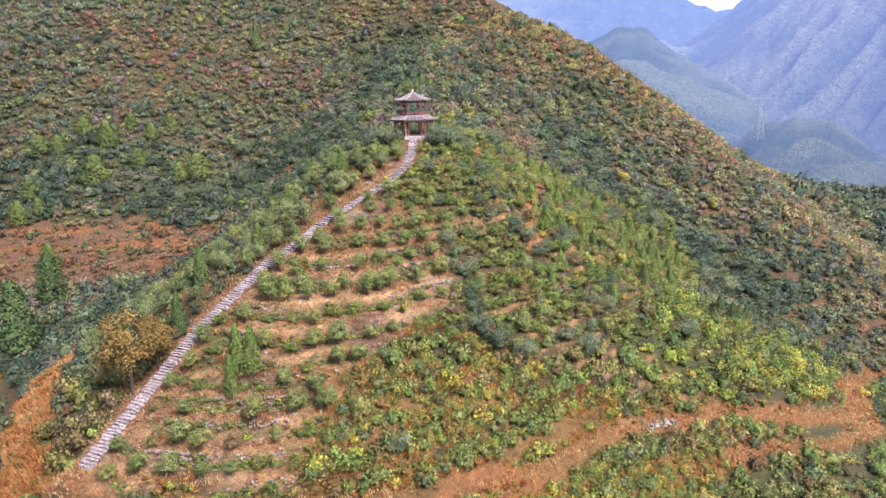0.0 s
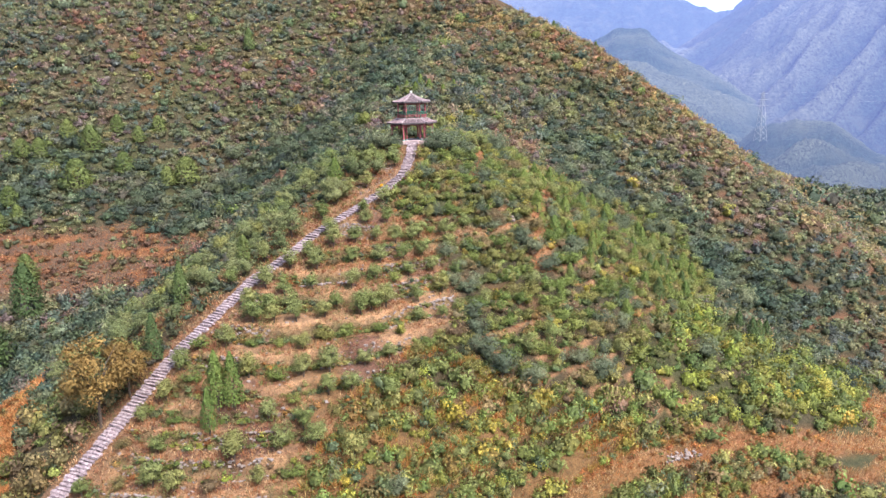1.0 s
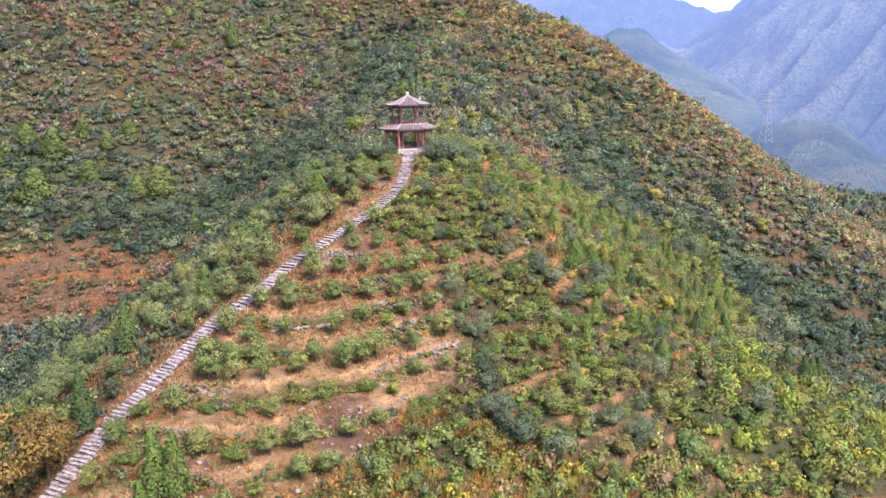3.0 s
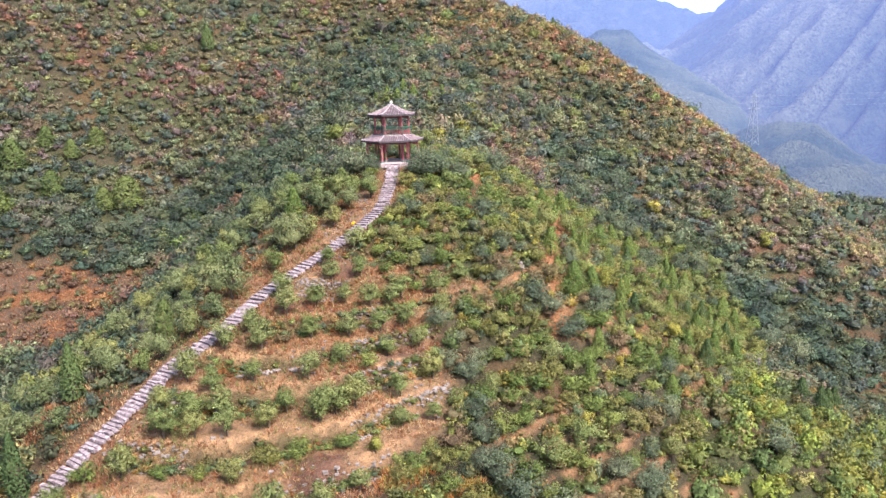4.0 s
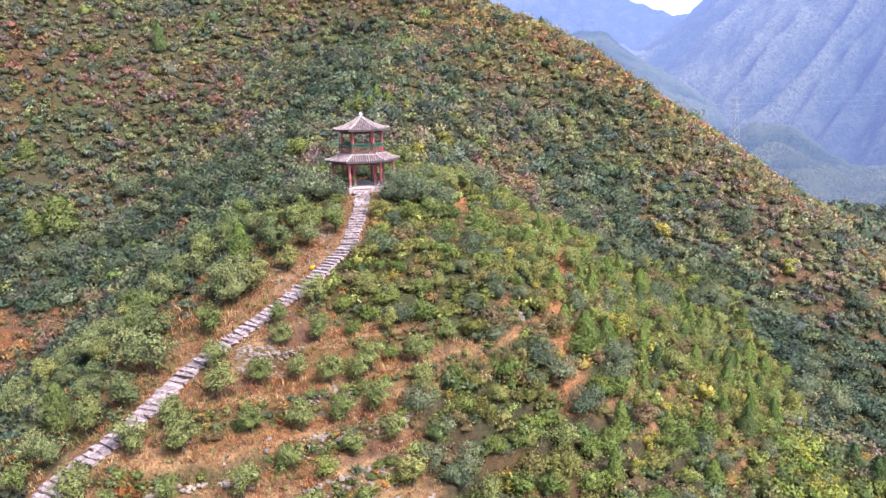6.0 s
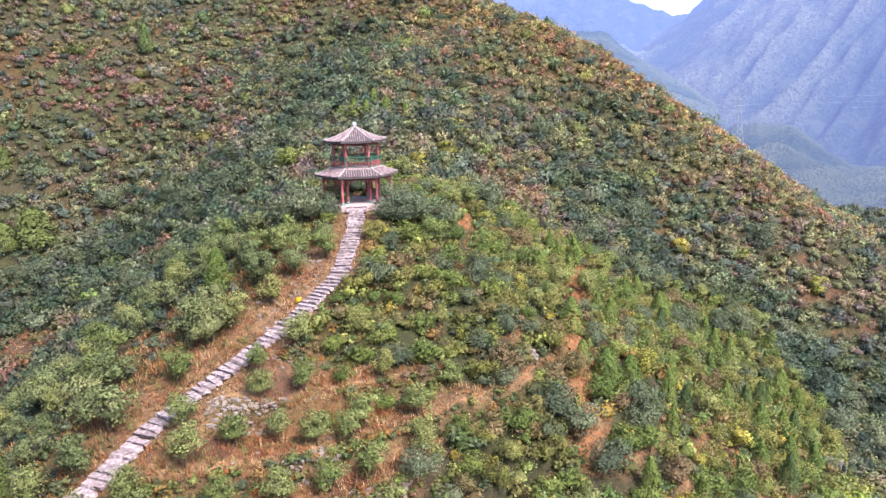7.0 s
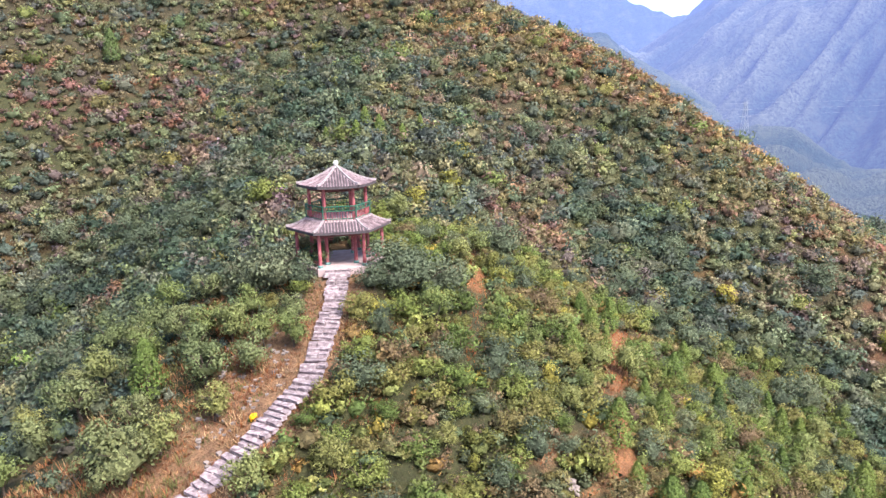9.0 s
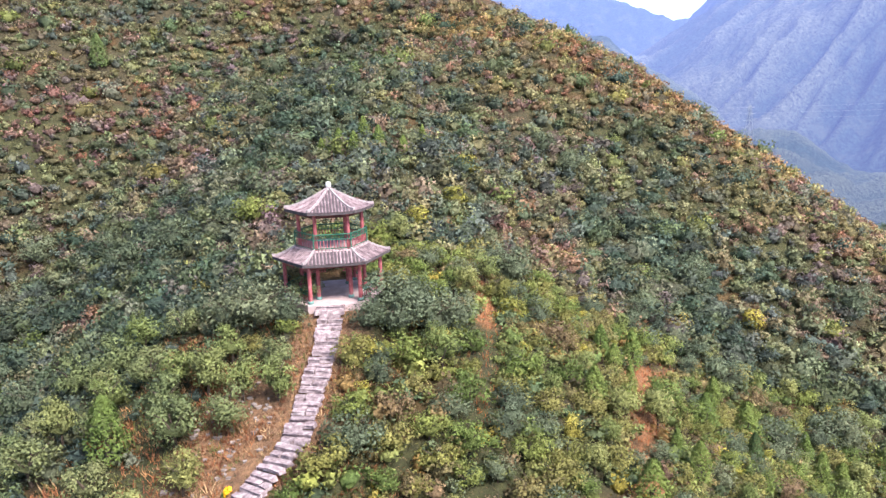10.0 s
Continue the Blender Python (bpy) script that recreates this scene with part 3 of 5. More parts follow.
    fin = lathe(bmesh.new(), [(0.2, 7.55), (0.22, 7.68), (0.12, 7.74), (0.11, 7.8), (0.2, 7.86), (0.22, 8.0), (0.17, 8.12), (0.17, 8.17), (0.06, 8.22)], 14)
    part("finial", fin, white_mat, upper, "whitewashed masonry finial")
    return p


pavilion()


# ---------------- vegetation ----------------
def unit(v):
    return v / np.maximum(np.linalg.norm(v, axis=-1, keepdims=True), 1e-9)


def leaf_faces(centre, normal, size, slim, r):
    """Pointed three-cornered sprays of leaves at centres, facing along normals."""
    n = len(centre)
    u = unit(np.cross(normal, r.normal(size=(n, 3))))
    v = np.cross(normal, u)
    size = np.broadcast_to(size, (n,))[:, None]
    return np.stack([centre + u * size * 1.15, centre - u * size * 0.6 + v * size * slim * 1.3, centre - u * size * 0.6 - v * size * slim * 1.3], 1)


def ball():
    bm = bmesh.new()
    bmesh.ops.create_icosphere(bm, subdivisions=1, radius=1.0)
    ways = unit(np.array([v.co[:] for v in bm.verts]))
    faces = np.array([[v.index for v in f.verts] for f in bm.faces])
    bm.free()
    return ways, faces[ways[faces][:, :, 2].mean(1) > -0.35]


BALL_WAYS, BALL_FACES = ball()


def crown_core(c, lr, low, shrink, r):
    """The close inner foliage: a lumpy skin inside the clumps, so that a bush is not seen through. Its tint is darkened
    for self-shading.
    """
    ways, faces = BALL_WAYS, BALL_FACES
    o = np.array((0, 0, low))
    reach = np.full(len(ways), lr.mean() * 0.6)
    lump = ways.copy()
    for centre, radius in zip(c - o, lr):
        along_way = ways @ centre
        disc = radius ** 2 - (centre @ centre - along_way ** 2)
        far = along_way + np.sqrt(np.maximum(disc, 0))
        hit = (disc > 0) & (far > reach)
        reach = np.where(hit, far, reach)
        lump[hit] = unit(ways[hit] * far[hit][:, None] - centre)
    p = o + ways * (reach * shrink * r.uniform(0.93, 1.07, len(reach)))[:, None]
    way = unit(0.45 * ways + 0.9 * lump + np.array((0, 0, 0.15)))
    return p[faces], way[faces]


def crown_cloud(r, n, lobes, spread_xy, low, high, lobe_r, leaf, slim=0.55, jitter=0.9, shrink=0.0):
    """Leaves on the outsides of several overlapping clumps: corners, outward ways and a shade for each face."""
    ang = r.uniform(0, 2 * np.pi, lobes)
    rad = spread_xy * np.sqrt(r.uniform(0.02, 1, lobes))
    zc = low + (high - low) * r.uniform(0, 1, lobes) * (1 - 0.45 * (rad / max(spread_xy, 1e-6)) ** 2)
    c = np.stack([rad * np.cos(ang), rad * np.sin(ang), zc], -1)
    lr = lobe_r * r.uniform(0.65, 1.25, lobes)
    pick = r.integers(0, lobes, n)
    way = unit(r.normal(size=(n, 3)) + np.array((0, 0, 0.5)))
    pos = c[pick] + way * (lr[pick] * (0.72 + 0.55 * r.random(n) ** 1.3))[:, None] * np.array((1, 1, 0.85))
    normal = unit(way + jitter * r.normal(size=(n, 3)) + np.array((0, 0, 0.5)))
    middle = np.array((0, 0, low + 0.3 * (high - low)))
    facing = unit(0.8 * way + 0.6 * unit(pos - middle) + 0.13 * r.normal(size=(n, 3)) + np.array((0, 0, 0.1)))
    leaves, ways = leaf_faces(pos, normal, leaf * r.uniform(0.6, 1.35, n), slim, r), np.repeat(facing[:, None, :], 3, 1)
    shade = r.uniform(0.86, 1.16, n) * r.uniform(0.8, 1.2, lobes)[pick]
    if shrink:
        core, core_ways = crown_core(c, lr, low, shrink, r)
        # the 0.56 puts the shade inside a bush into the core's tint
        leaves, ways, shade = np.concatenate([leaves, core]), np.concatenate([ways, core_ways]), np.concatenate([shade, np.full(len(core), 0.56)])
    return leaves, ways, shade


def trunk_mesh(r, height, girth, limbs, reach, lean=0.1):
    bm = bmesh.new()
    base = Vector((0, 0, -0.25))
    fork = Vector((r.normal() * lean, r.normal() * lean, height * 0.45))
    rod(bm, base, fork, girth, girth * 0.7, 6)
    for k in range(limbs):
        a = 2 * math.pi * (k + r.uniform(-0.3, 0.3)) / limbs
        tip = Vector((reach * math.cos(a), reach * math.sin(a), height * r.uniform(0.75, 1.0)))
        mid = fork.lerp(tip, 0.5) + Vector((0, 0, height * 0.06))
        start = fork.lerp(base, r.uniform(0.0, 0.4))
        rod(bm, start, mid, girth * 0.5, girth * 0.34, 4)
        rod(bm, mid, tip, girth * 0.34, girth * 0.1, 3)
    me = bpy.data.meshes.new("trunk")
    bm.to_mesh(me)
    bm.free()
    me.materials.append(bark_mat)
    return me


def tree_kind(name, label, category, group, stops, shapes, seed):
    """Returns a function that sets a tree of this kind at a place, choosing among its grown shapes."""
    mat = leaf_material(name + "_leaves", False, stops)
    r = np.random.default_rng(seed)
    grown = []
    for make in shapes:
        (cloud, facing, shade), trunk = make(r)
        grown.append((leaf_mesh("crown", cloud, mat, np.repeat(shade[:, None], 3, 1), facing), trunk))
    made = []

    def plant(x, y, scale, pick=None, wide=1.0, own_label=""):
        k = int(r.integers(0, len(grown))) if pick is None else pick
        m = pose(x, y, float(ground_z(x, y)), 0, 0, float(r.uniform(0, 360))) @ Matrix.Diagonal((scale * wide, scale * wide, scale, 1))
        t = new(name)
        t.empty_display_size = 0.3
        tagged(t, own_label or label, category, group)
        part("trunk", grown[k][1], bark_mat, t)
        part("crown", grown[k][0], mat, t)
        t.matrix_basis = m
        made.append(t)
        return t

    return plant


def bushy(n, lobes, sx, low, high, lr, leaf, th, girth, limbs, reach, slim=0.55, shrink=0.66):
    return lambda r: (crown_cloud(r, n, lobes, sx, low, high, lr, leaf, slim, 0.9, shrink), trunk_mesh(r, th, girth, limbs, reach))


def conical(n, height, width, leaf, taper=0.8):
    def make(r):
        h = r.uniform(0.06, 1, n) ** 0.9
        prof = width * np.minimum(1.0, (1.02 - h) ** taper * 1.35) * np.minimum(1, h * 5 + 0.35)
        a = r.uniform(0, 2 * np.pi, n)
        lump = 1 + 0.22 * np.sin(3 * a + 9 * h) * r.uniform(0.3, 1, n)
        rad = prof * lump * r.uniform(0.6, 1.05, n)
        pos = np.stack([rad * np.cos(a), rad * np.sin(a), h * height], -1)
        normal = unit(np.stack([np.cos(a), np.sin(a), 0.35 + 0 * a], -1) + 0.5 * r.normal(size=(n, 3)))
        facing = unit(np.stack([np.cos(a), np.sin(a), 0.45 + 0 * a], -1) + 0.3 * r.normal(size=(n, 3)))
        return (leaf_faces(pos, normal, leaf * r.uniform(0.6, 1.3, n), 0.4, r), np.repeat(facing[:, None, :], 3, 1), r.uniform(0.75, 1.25, n)), trunk_mesh(r, height * 0.6, 0.09, 3, 0.15)
    return make


# unit shapes stand about 2.4 m high
fruit = tree_kind("fruit_tree", "young fruit tree with light green leaves on a terrace", "tree", "orchard trees",
                  [(0, (0.135, 0.170, 0.065)), (0.35, (0.175, 0.205, 0.085)), (0.7, (0.20, 0.22, 0.10)), (1, (0.24, 0.235, 0.095))],
                  [bushy(1600, 20, 0.82, 0.75, 2.3, 0.4, 0.068, 2.0, 0.075, 5, 0.7) for _ in range(5)], 101)
grove = tree_kind("grove_tree", "dense grey-green grove tree below the ridge", "tree", "grove trees",
                  [(0, (0.125, 0.155, 0.078)), (0.5, (0.165, 0.19, 0.098)), (1, (0.21, 0.22, 0.115))],
                  [bushy(1700, 20, 1.0, 0.7, 2.2, 0.44, 0.068, 1.9, 0.09, 5, 0.9) for _ in range(5)], 102)
blue = tree_kind("blue_green_shrub", "dusky blue-green shrub on the slope", "shrub", "blue-green shrubs",
                 [(0, (0.078, 0.1, 0.075)), (0.6, (0.118, 0.144, 0.102)), (1, (0.165, 0.182, 0.125))],
                 [bushy(1600, 20, 1.0, 0.35, 1.7, 0.44, 0.062, 1.5, 0.06, 6, 0.9, 0.5) for _ in range(4)], 103)
olive = tree_kind("olive_shrub", "olive and bronze autumn shrub", "shrub", "olive shrubs",
                  [(0, (0.13, 0.135, 0.045)), (0.35, (0.18, 0.175, 0.06)), (0.6, (0.195, 0.180, 0.072)), (0.8, (0.180, 0.140, 0.078)), (1, (0.165, 0.110, 0.078))],
                  [bushy(1150, 16, 0.95, 0.3, 1.5, 0.42, 0.072, 1.4, 0.05, 6, 0.85) for _ in range(5)], 104)
green = tree_kind("green_shrub", "fresh green leafy shrub", "shrub", "green shrubs",
                  [(0, (0.095, 0.135, 0.042)), (0.5, (0.14, 0.182, 0.056)), (1, (0.2, 0.222, 0.072))],
                  [bushy(1150, 16, 0.95, 0.35, 1.6, 0.42, 0.072, 1.5, 0.055, 6, 0.85) for _ in range(5)], 105)
yellow = tree_kind("yellow_shrub", "yellow-green shrub turning for autumn", "shrub", "yellow shrubs",
                   [(0, (0.21, 0.215, 0.06)), (0.5, (0.27, 0.25, 0.065)), (1, (0.36, 0.31, 0.08))],
                   [bushy(800, 12, 0.6, 0.3, 1.9, 0.36, 0.07, 1.6, 0.045, 6, 0.5) for _ in range(3)], 106)
ochre = tree_kind("ochre_tree", "tall tree with ochre autumn leaves beside the stairs", "tree", "",
                  [(0, (0.2, 0.125, 0.048)), (1, (0.215, 0.14, 0.055))],
                  [bushy(5200, 34, 1.0, 1.15, 3.0, 0.34, 0.045, 2.7, 0.06, 7, 0.8, 0.55, 0.7)], 107)
cypress = tree_kind("cypress", "dark green conical cypress", "tree", "cypresses",
                    [(0, (0.045, 0.075, 0.032)), (0.6, (0.065, 0.100, 0.042)), (1, (0.10, 0.135, 0.052))],
                    [conical(1700, 2.4, 0.55, 0.07), conical(1700, 2.4, 0.66, 0.072, 0.65), conical(1500, 2.4, 0.45, 0.065)], 108)
juniper = tree_kind("juniper", "bright green feathery juniper", "tree", "junipers",
                    [(0, (0.09, 0.135, 0.04)), (1, (0.145, 0.185, 0.055))],
                    [conical(1700, 2.4, 0.7, 0.07, 0.6), conical(1600, 2.4, 0.6, 0.07, 0.7)], 109)

bush_juniper = tree_kind("bush_juniper", "broad olive-green juniper standing above the shrubs", "tree", "broad junipers",
                         [(0, (0.085, 0.115, 0.042)), (1, (0.125, 0.15, 0.055))],
                         [conical(1800, 2.4, 0.72, 0.075, 0.5), conical(1800, 2.4, 0.66, 0.075, 0.55)], 110)

taken = []


def free(x, y, gap):
    if all((x - a) ** 2 + (y - b) ** 2 > (gap + g) ** 2 * 0.25 for a, b, g in taken if abs(x - a) < 6):
        taken.append((x, y, gap))
        return True
    return False


def put(plant, x, y, scale, **more):
    taken.append((x, y, 1.6 * scale))
    return plant(x, y, scale, **more)


# the trees that stand out singly
put(ochre, -34.8, 72.6, 3.1)
put(ochre, -33.0, 75.6, 2.1)
for cx, cy, s, w in ((-78.8, 159.6, 2.7, 1.6), (-79.5, 169.1, 2.5, 1.5), (-92.6, 164.4, 1.8, 1.5), (-90.4, 153.7, 1.9, 1.4), (-90.2, 147.8, 2.2, 1.3), (-87.3, 150.5, 1.5, 1.3), (-88.9, 164.8, 1.9, 1.5), (-71.6, 166.8, 2.0, 1.5), (-76.2, 175.8, 1.8, 1.4),
                     (-68.2, 179.9, 1.8, 1.4), (-58.2, 168, 2.6, 1.6), (-62.1, 166.5, 1.9, 1.4), (-76.4, 132.7, 2.3, 1.4), (-85, 170.2, 1.9, 1.5), (-71.4, 175.5, 1.7, 1.4), (-26.4, 97.4, 1.6, 0.9)):
    put(bush_juniper, cx, cy, s, wide=w)
put(cypress, -70.6, 121.9, 4.0, pick=1)
put(cypress, -68.6, 107.5, 4.9, pick=1)
put(cypress, -31.9, 80.0, 2.3, pick=2)
put(cypress, -32.6, 91.0, 2.3, pick=2)
put(juniper, -22.9, 72.2, 2.5, pick=1, wide=0.75)
put(juniper, -21.4, 72.4, 2.4, pick=1, wide=0.75)
put(juniper, -23.1, 69.9, 1.9, pick=1, wide=0.7)
put(yellow, -5.6, 83.8, 0.95)
put(yellow, 52.6, 101.9, 1.5, wide=1.3)
put(blue, -5.1, 66.4, 1.2)
put(blue, -3.4, 115.6, 1.5, own_label="dark blue-green shrub beside the stone stairs")
for cx, cy, s in ((-8.4, 126.6, 1.35), (-10.3, 127.2, 2.1), (-12.6, 128.6, 1.95), (-11.6, 131.0, 1.4), (-1.3, 128.3, 1.7), (-2.6, 126.0, 1.2), (-0.6, 126.7, 2.0), (1.6, 127.9, 2.1), (3.4, 129.6, 1.5), (0.9, 130.4, 1.4), (-1.9, 123.6, 0.8)):
    put(blue, cx, cy, s, own_label="dusky grey-green shrub crowding the pavilion platform")
for cx, cy, s in ((5.9, 83.1, 1.7), (3.9, 84.4, 1.6), (9.3, 82.8, 1.5), (18.0, 87.8, 1.4), (15.6, 88.6, 1.3), (34.5, 98.2, 1.8), (42.2, 141.2, 2.0), (38.4, 139.8, 1.7), (32.6, 136.8, 1.7), (46.8, 127.3, 1.8), (52.3, 127.6, 1.6), (51.2, 133.6, 1.6), (66.0, 145.6, 1.9), (53.4, 158.8, 2.1),
                  (18.9, 111.0, 1.5), (10.2, 145.6, 1.9), (7.6, 145.1, 1.7), (30.2, 142.8, 2.0), (23.8, 149.1, 1.8), (33.5, 160.1, 2.0), (41.4, 141.7, 1.9), (43.2, 150.4, 1.6), (10.5, 106.8, 1.6), (12.4, 105.6, 1.5), (13.7, 103.2, 1.5), (22.6, 175.0, 1.9), (19.3, 178.0, 1.6)):
    put(blue, cx, cy, s, own_label="large dusky blue-green shrub standing above its neighbours")
for cx, cy, s in ((-49.1, 175.2, 2.2), (-37.3, 169.9, 2.1), (-26.0, 159.5, 2.2), (-43.2, 151.7, 1.9), (-30.6, 134.7, 1.8), (-23.2, 218.4, 2.2), (-28.4, 207.9, 2.0), (-33.0, 163.0, 2.2), (-55.0, 160.0, 2.1), (-66.0, 159.0, 2.0)):
    put(blue, cx, cy, s, own_label="broad dark blue-green shrub in the damp hollow")
for cx, cy, s in ((57.5, 150.4, 1.4), (5.6, 158.3, 1.5), (7.6, 166.0, 1.7), (-80.4, 161.1, 1.5), (8.5, 135.0, 1.3), (38.8, 154.8, 1.4), (1.2, 150.0, 1.4), (20.6, 116.7, 1.3), (27.9, 112.7, 1.3), (36.0, 104.5, 1.5), (40.5, 101.8, 1.5)):
    put(yellow, cx, cy, s, wide=1.3)
put(olive, -10.4, 125.2, 0.8)
put(green, -8.2, 125.6, 0.75)
put(green, -15.8, 154.5, 1.9)
put(juniper, -17.0, 117.0, 1.7, pick=0)
put(fruit, -7.9, 119.6, 1.15)
put(fruit, -10.1, 120.3, 1.15)
put(fruit, -12.6, 122.1, 1.2)
put(green, -6.4, 112.0, 0.7)
put(cypress, -54.0, 214.7, 2.6, pick=1)
for cx, cy, s in ((46.9, 112.3, 1.6), (48.5, 113.6, 1.5), (45.4, 114.0, 1.4), (31.3, 109.5, 1.5), (50.5, 115.4, 1.5), (27.8, 131.5, 1.2), (36.5, 125.0, 1.3), (39.0, 122.5, 1.2), (33.4, 122.0, 1.2), (24.0, 114.5, 1.1)):
    put(cypress, cx, cy, s, pick=1)
for cx, cy, s in ((32, 218.5, 1.2), (43.5, 216, 1.1)):
    put(cypress, cx, cy, s, pick=1)
for cx, cy, s in ((-6, 168, 1.1), (-3, 169, 1.2), (-8, 170, 1.0), (0, 168, 1.0), (-5, 172, 1.1), (-10, 168, 1.0), (2.5, 171, 1.0)):
    put(juniper, cx, cy, s)

for cx, cy in ((-19.4, 92.4), (-16.2, 92.6), (-21.6, 88.7), (-23.0, 85.7), (-20.4, 85.4), (-18.3, 85.7), (-11.0, 102.8), (-14.7, 97.2), (-9.0, 86.6), (-7.5, 88.9), (-8.6, 95.1), (-6.9, 99.4), (-4.7, 100.0), (0.2, 99.9),
               (-0.2, 103.2), (-17.4, 105.8), (-12.7, 77.2), (-10.1, 85.3), (-7.4, 87.5), (-21.9, 83.1), (-14.3, 70.6), (-12.4, 74.6), (-20.8, 76.1), (-14.1, 84.3), (-19.2, 87.5), (-0.9, 92.8), (-6.2, 75.7),
               (-20.2, 67.4), (-27.4, 66.0), (-13.0, 69.2), (-9.4, 68.9), (-4.6, 109.5), (-2.6, 106.0), (2.5, 107.0), (-9.0, 107.2)):
    put(fruit, cx, cy, float(rng.uniform(0.95, 1.3)))
for cx, cy, s in ((-20.8, 101.4, 1.6), (-15.8, 109.3, 1.5), (-17.4, 110.6, 1.5), (-14.6, 111.2, 1.3), (-12.5, 121.3, 1.25), (-11.6, 124.1, 1.2), (-20.6, 128.0, 1.4), (-24.4, 129.7, 1.4), (-21.7, 121.4, 1.3), (-14.6, 122.6, 1.3), (-13.2, 116.9, 1.5), (-12.0, 113.6, 1.1), (-19.5, 130.5, 1.3), (-22.2, 118.5, 1.4), (-23.6, 104.0, 1.5), (-22.6, 107.0, 1.4)):
    put(grove if s > 1.35 else fruit, cx, cy, s)
r = np.random.default_rng(77)
for _ in range(64):
    cx, cy = float(r.uniform(12, 44)), float(r.uniform(96, 142))
    if cx < 12 + 0.75 * (cy - 82) and free(cx, cy, 2.0):
        juniper(cx, cy, float(r.uniform(0.95, 1.55)), wide=float(r.uniform(0.85, 1.2)))

# orchard on the terraces: rows follow the contours
count = 0
for _ in range(9000):
    x, y = float(rng.uniform(-34, 14)), float(rng.uniform(62, 112))
    if count < 175 and open_ground(x, y) > 0.6 and along(np.array(x), np.array(y), STAIR)[0] > 2.0 and free(x, y, 2.35):
        u = float(terrace_phase(np.array(x), np.array(y)))
        if 0.1 < u < 0.62:
            kind = fruit if rng.random() < 0.72 else (green if rng.random() < 0.6 else olive)
            kind(x, y, float(rng.uniform(0.75, 1.15)) * (0.85 if kind is not fruit else 1.0))
            count += 1
        else:
            taken.pop()
# grove west of the stairs
count = 0
for _ in range(6000):
    x, y = float(rng.uniform(-52, -7)), float(rng.uniform(80, 130))
    d, _, side = along(np.array(x), np.array(y), STAIR)
    if count < 200 and side < 0 and 2.3 < d < 21 and y > 84 - 0.2 * (x + 30) and free(x, y, 2.55):
        gap = lattice_noise(x, y, 7, 44)
        if (101 < y < 122 and d < 6.5 and gap > -0.3) or gap > 0.6:
            taken.pop()
            continue
        kind = (fruit if rng.random() < 0.45 else grove)
        kind(x, y, float(rng.uniform(0.85, 1.25)))
        count += 1
# mixed shrubs on the spur's crown and east side
count = {}
for _ in range(9000):
    x, y = float(rng.uniform(-9, 46)), float(rng.uniform(82, 146))
    d, _, side = along(np.array(x), np.array(y), STAIR)
    if (side < 0 and y < 128) or d < 1.7 or math.hypot(x - PAV[0], y - PAV[1]) < 5.2 or open_ground(x, y) > 0.35 or x > 14 + 0.75 * (y - 82):
        continue
    if min(float(along(np.array(x), np.array(y), EAST_STRIP)[0]), float(along(np.array(x), np.array(y), CREST_STRIP)[0])) + 0.5 * lattice_noise(x, y, 4, 7) < 0.9:
        continue
    if float(edge_strip(np.array(x), np.array(y))) > 0.4:
        continue
    if free(x, y, 1.75):
        v = lattice_noise(x, y, 8, 51) + 0.9 * rng.normal()
        kind = blue if v < -1.0 else olive if v < 0.05 else green if v < 0.95 else yellow if v < 1.25 else fruit
        if count.get(kind, 0) < 240:
            count[kind] = count.get(kind, 0) + 1
            kind(x, y, float(rng.uniform(0.75, 1.35)) * (0.75 if kind is yellow else 1.0))


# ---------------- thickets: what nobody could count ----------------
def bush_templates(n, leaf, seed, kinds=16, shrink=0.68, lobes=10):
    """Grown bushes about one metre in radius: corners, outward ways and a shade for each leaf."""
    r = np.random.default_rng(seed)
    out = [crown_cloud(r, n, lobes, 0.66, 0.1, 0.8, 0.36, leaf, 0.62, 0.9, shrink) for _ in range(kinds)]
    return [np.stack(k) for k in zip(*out)]


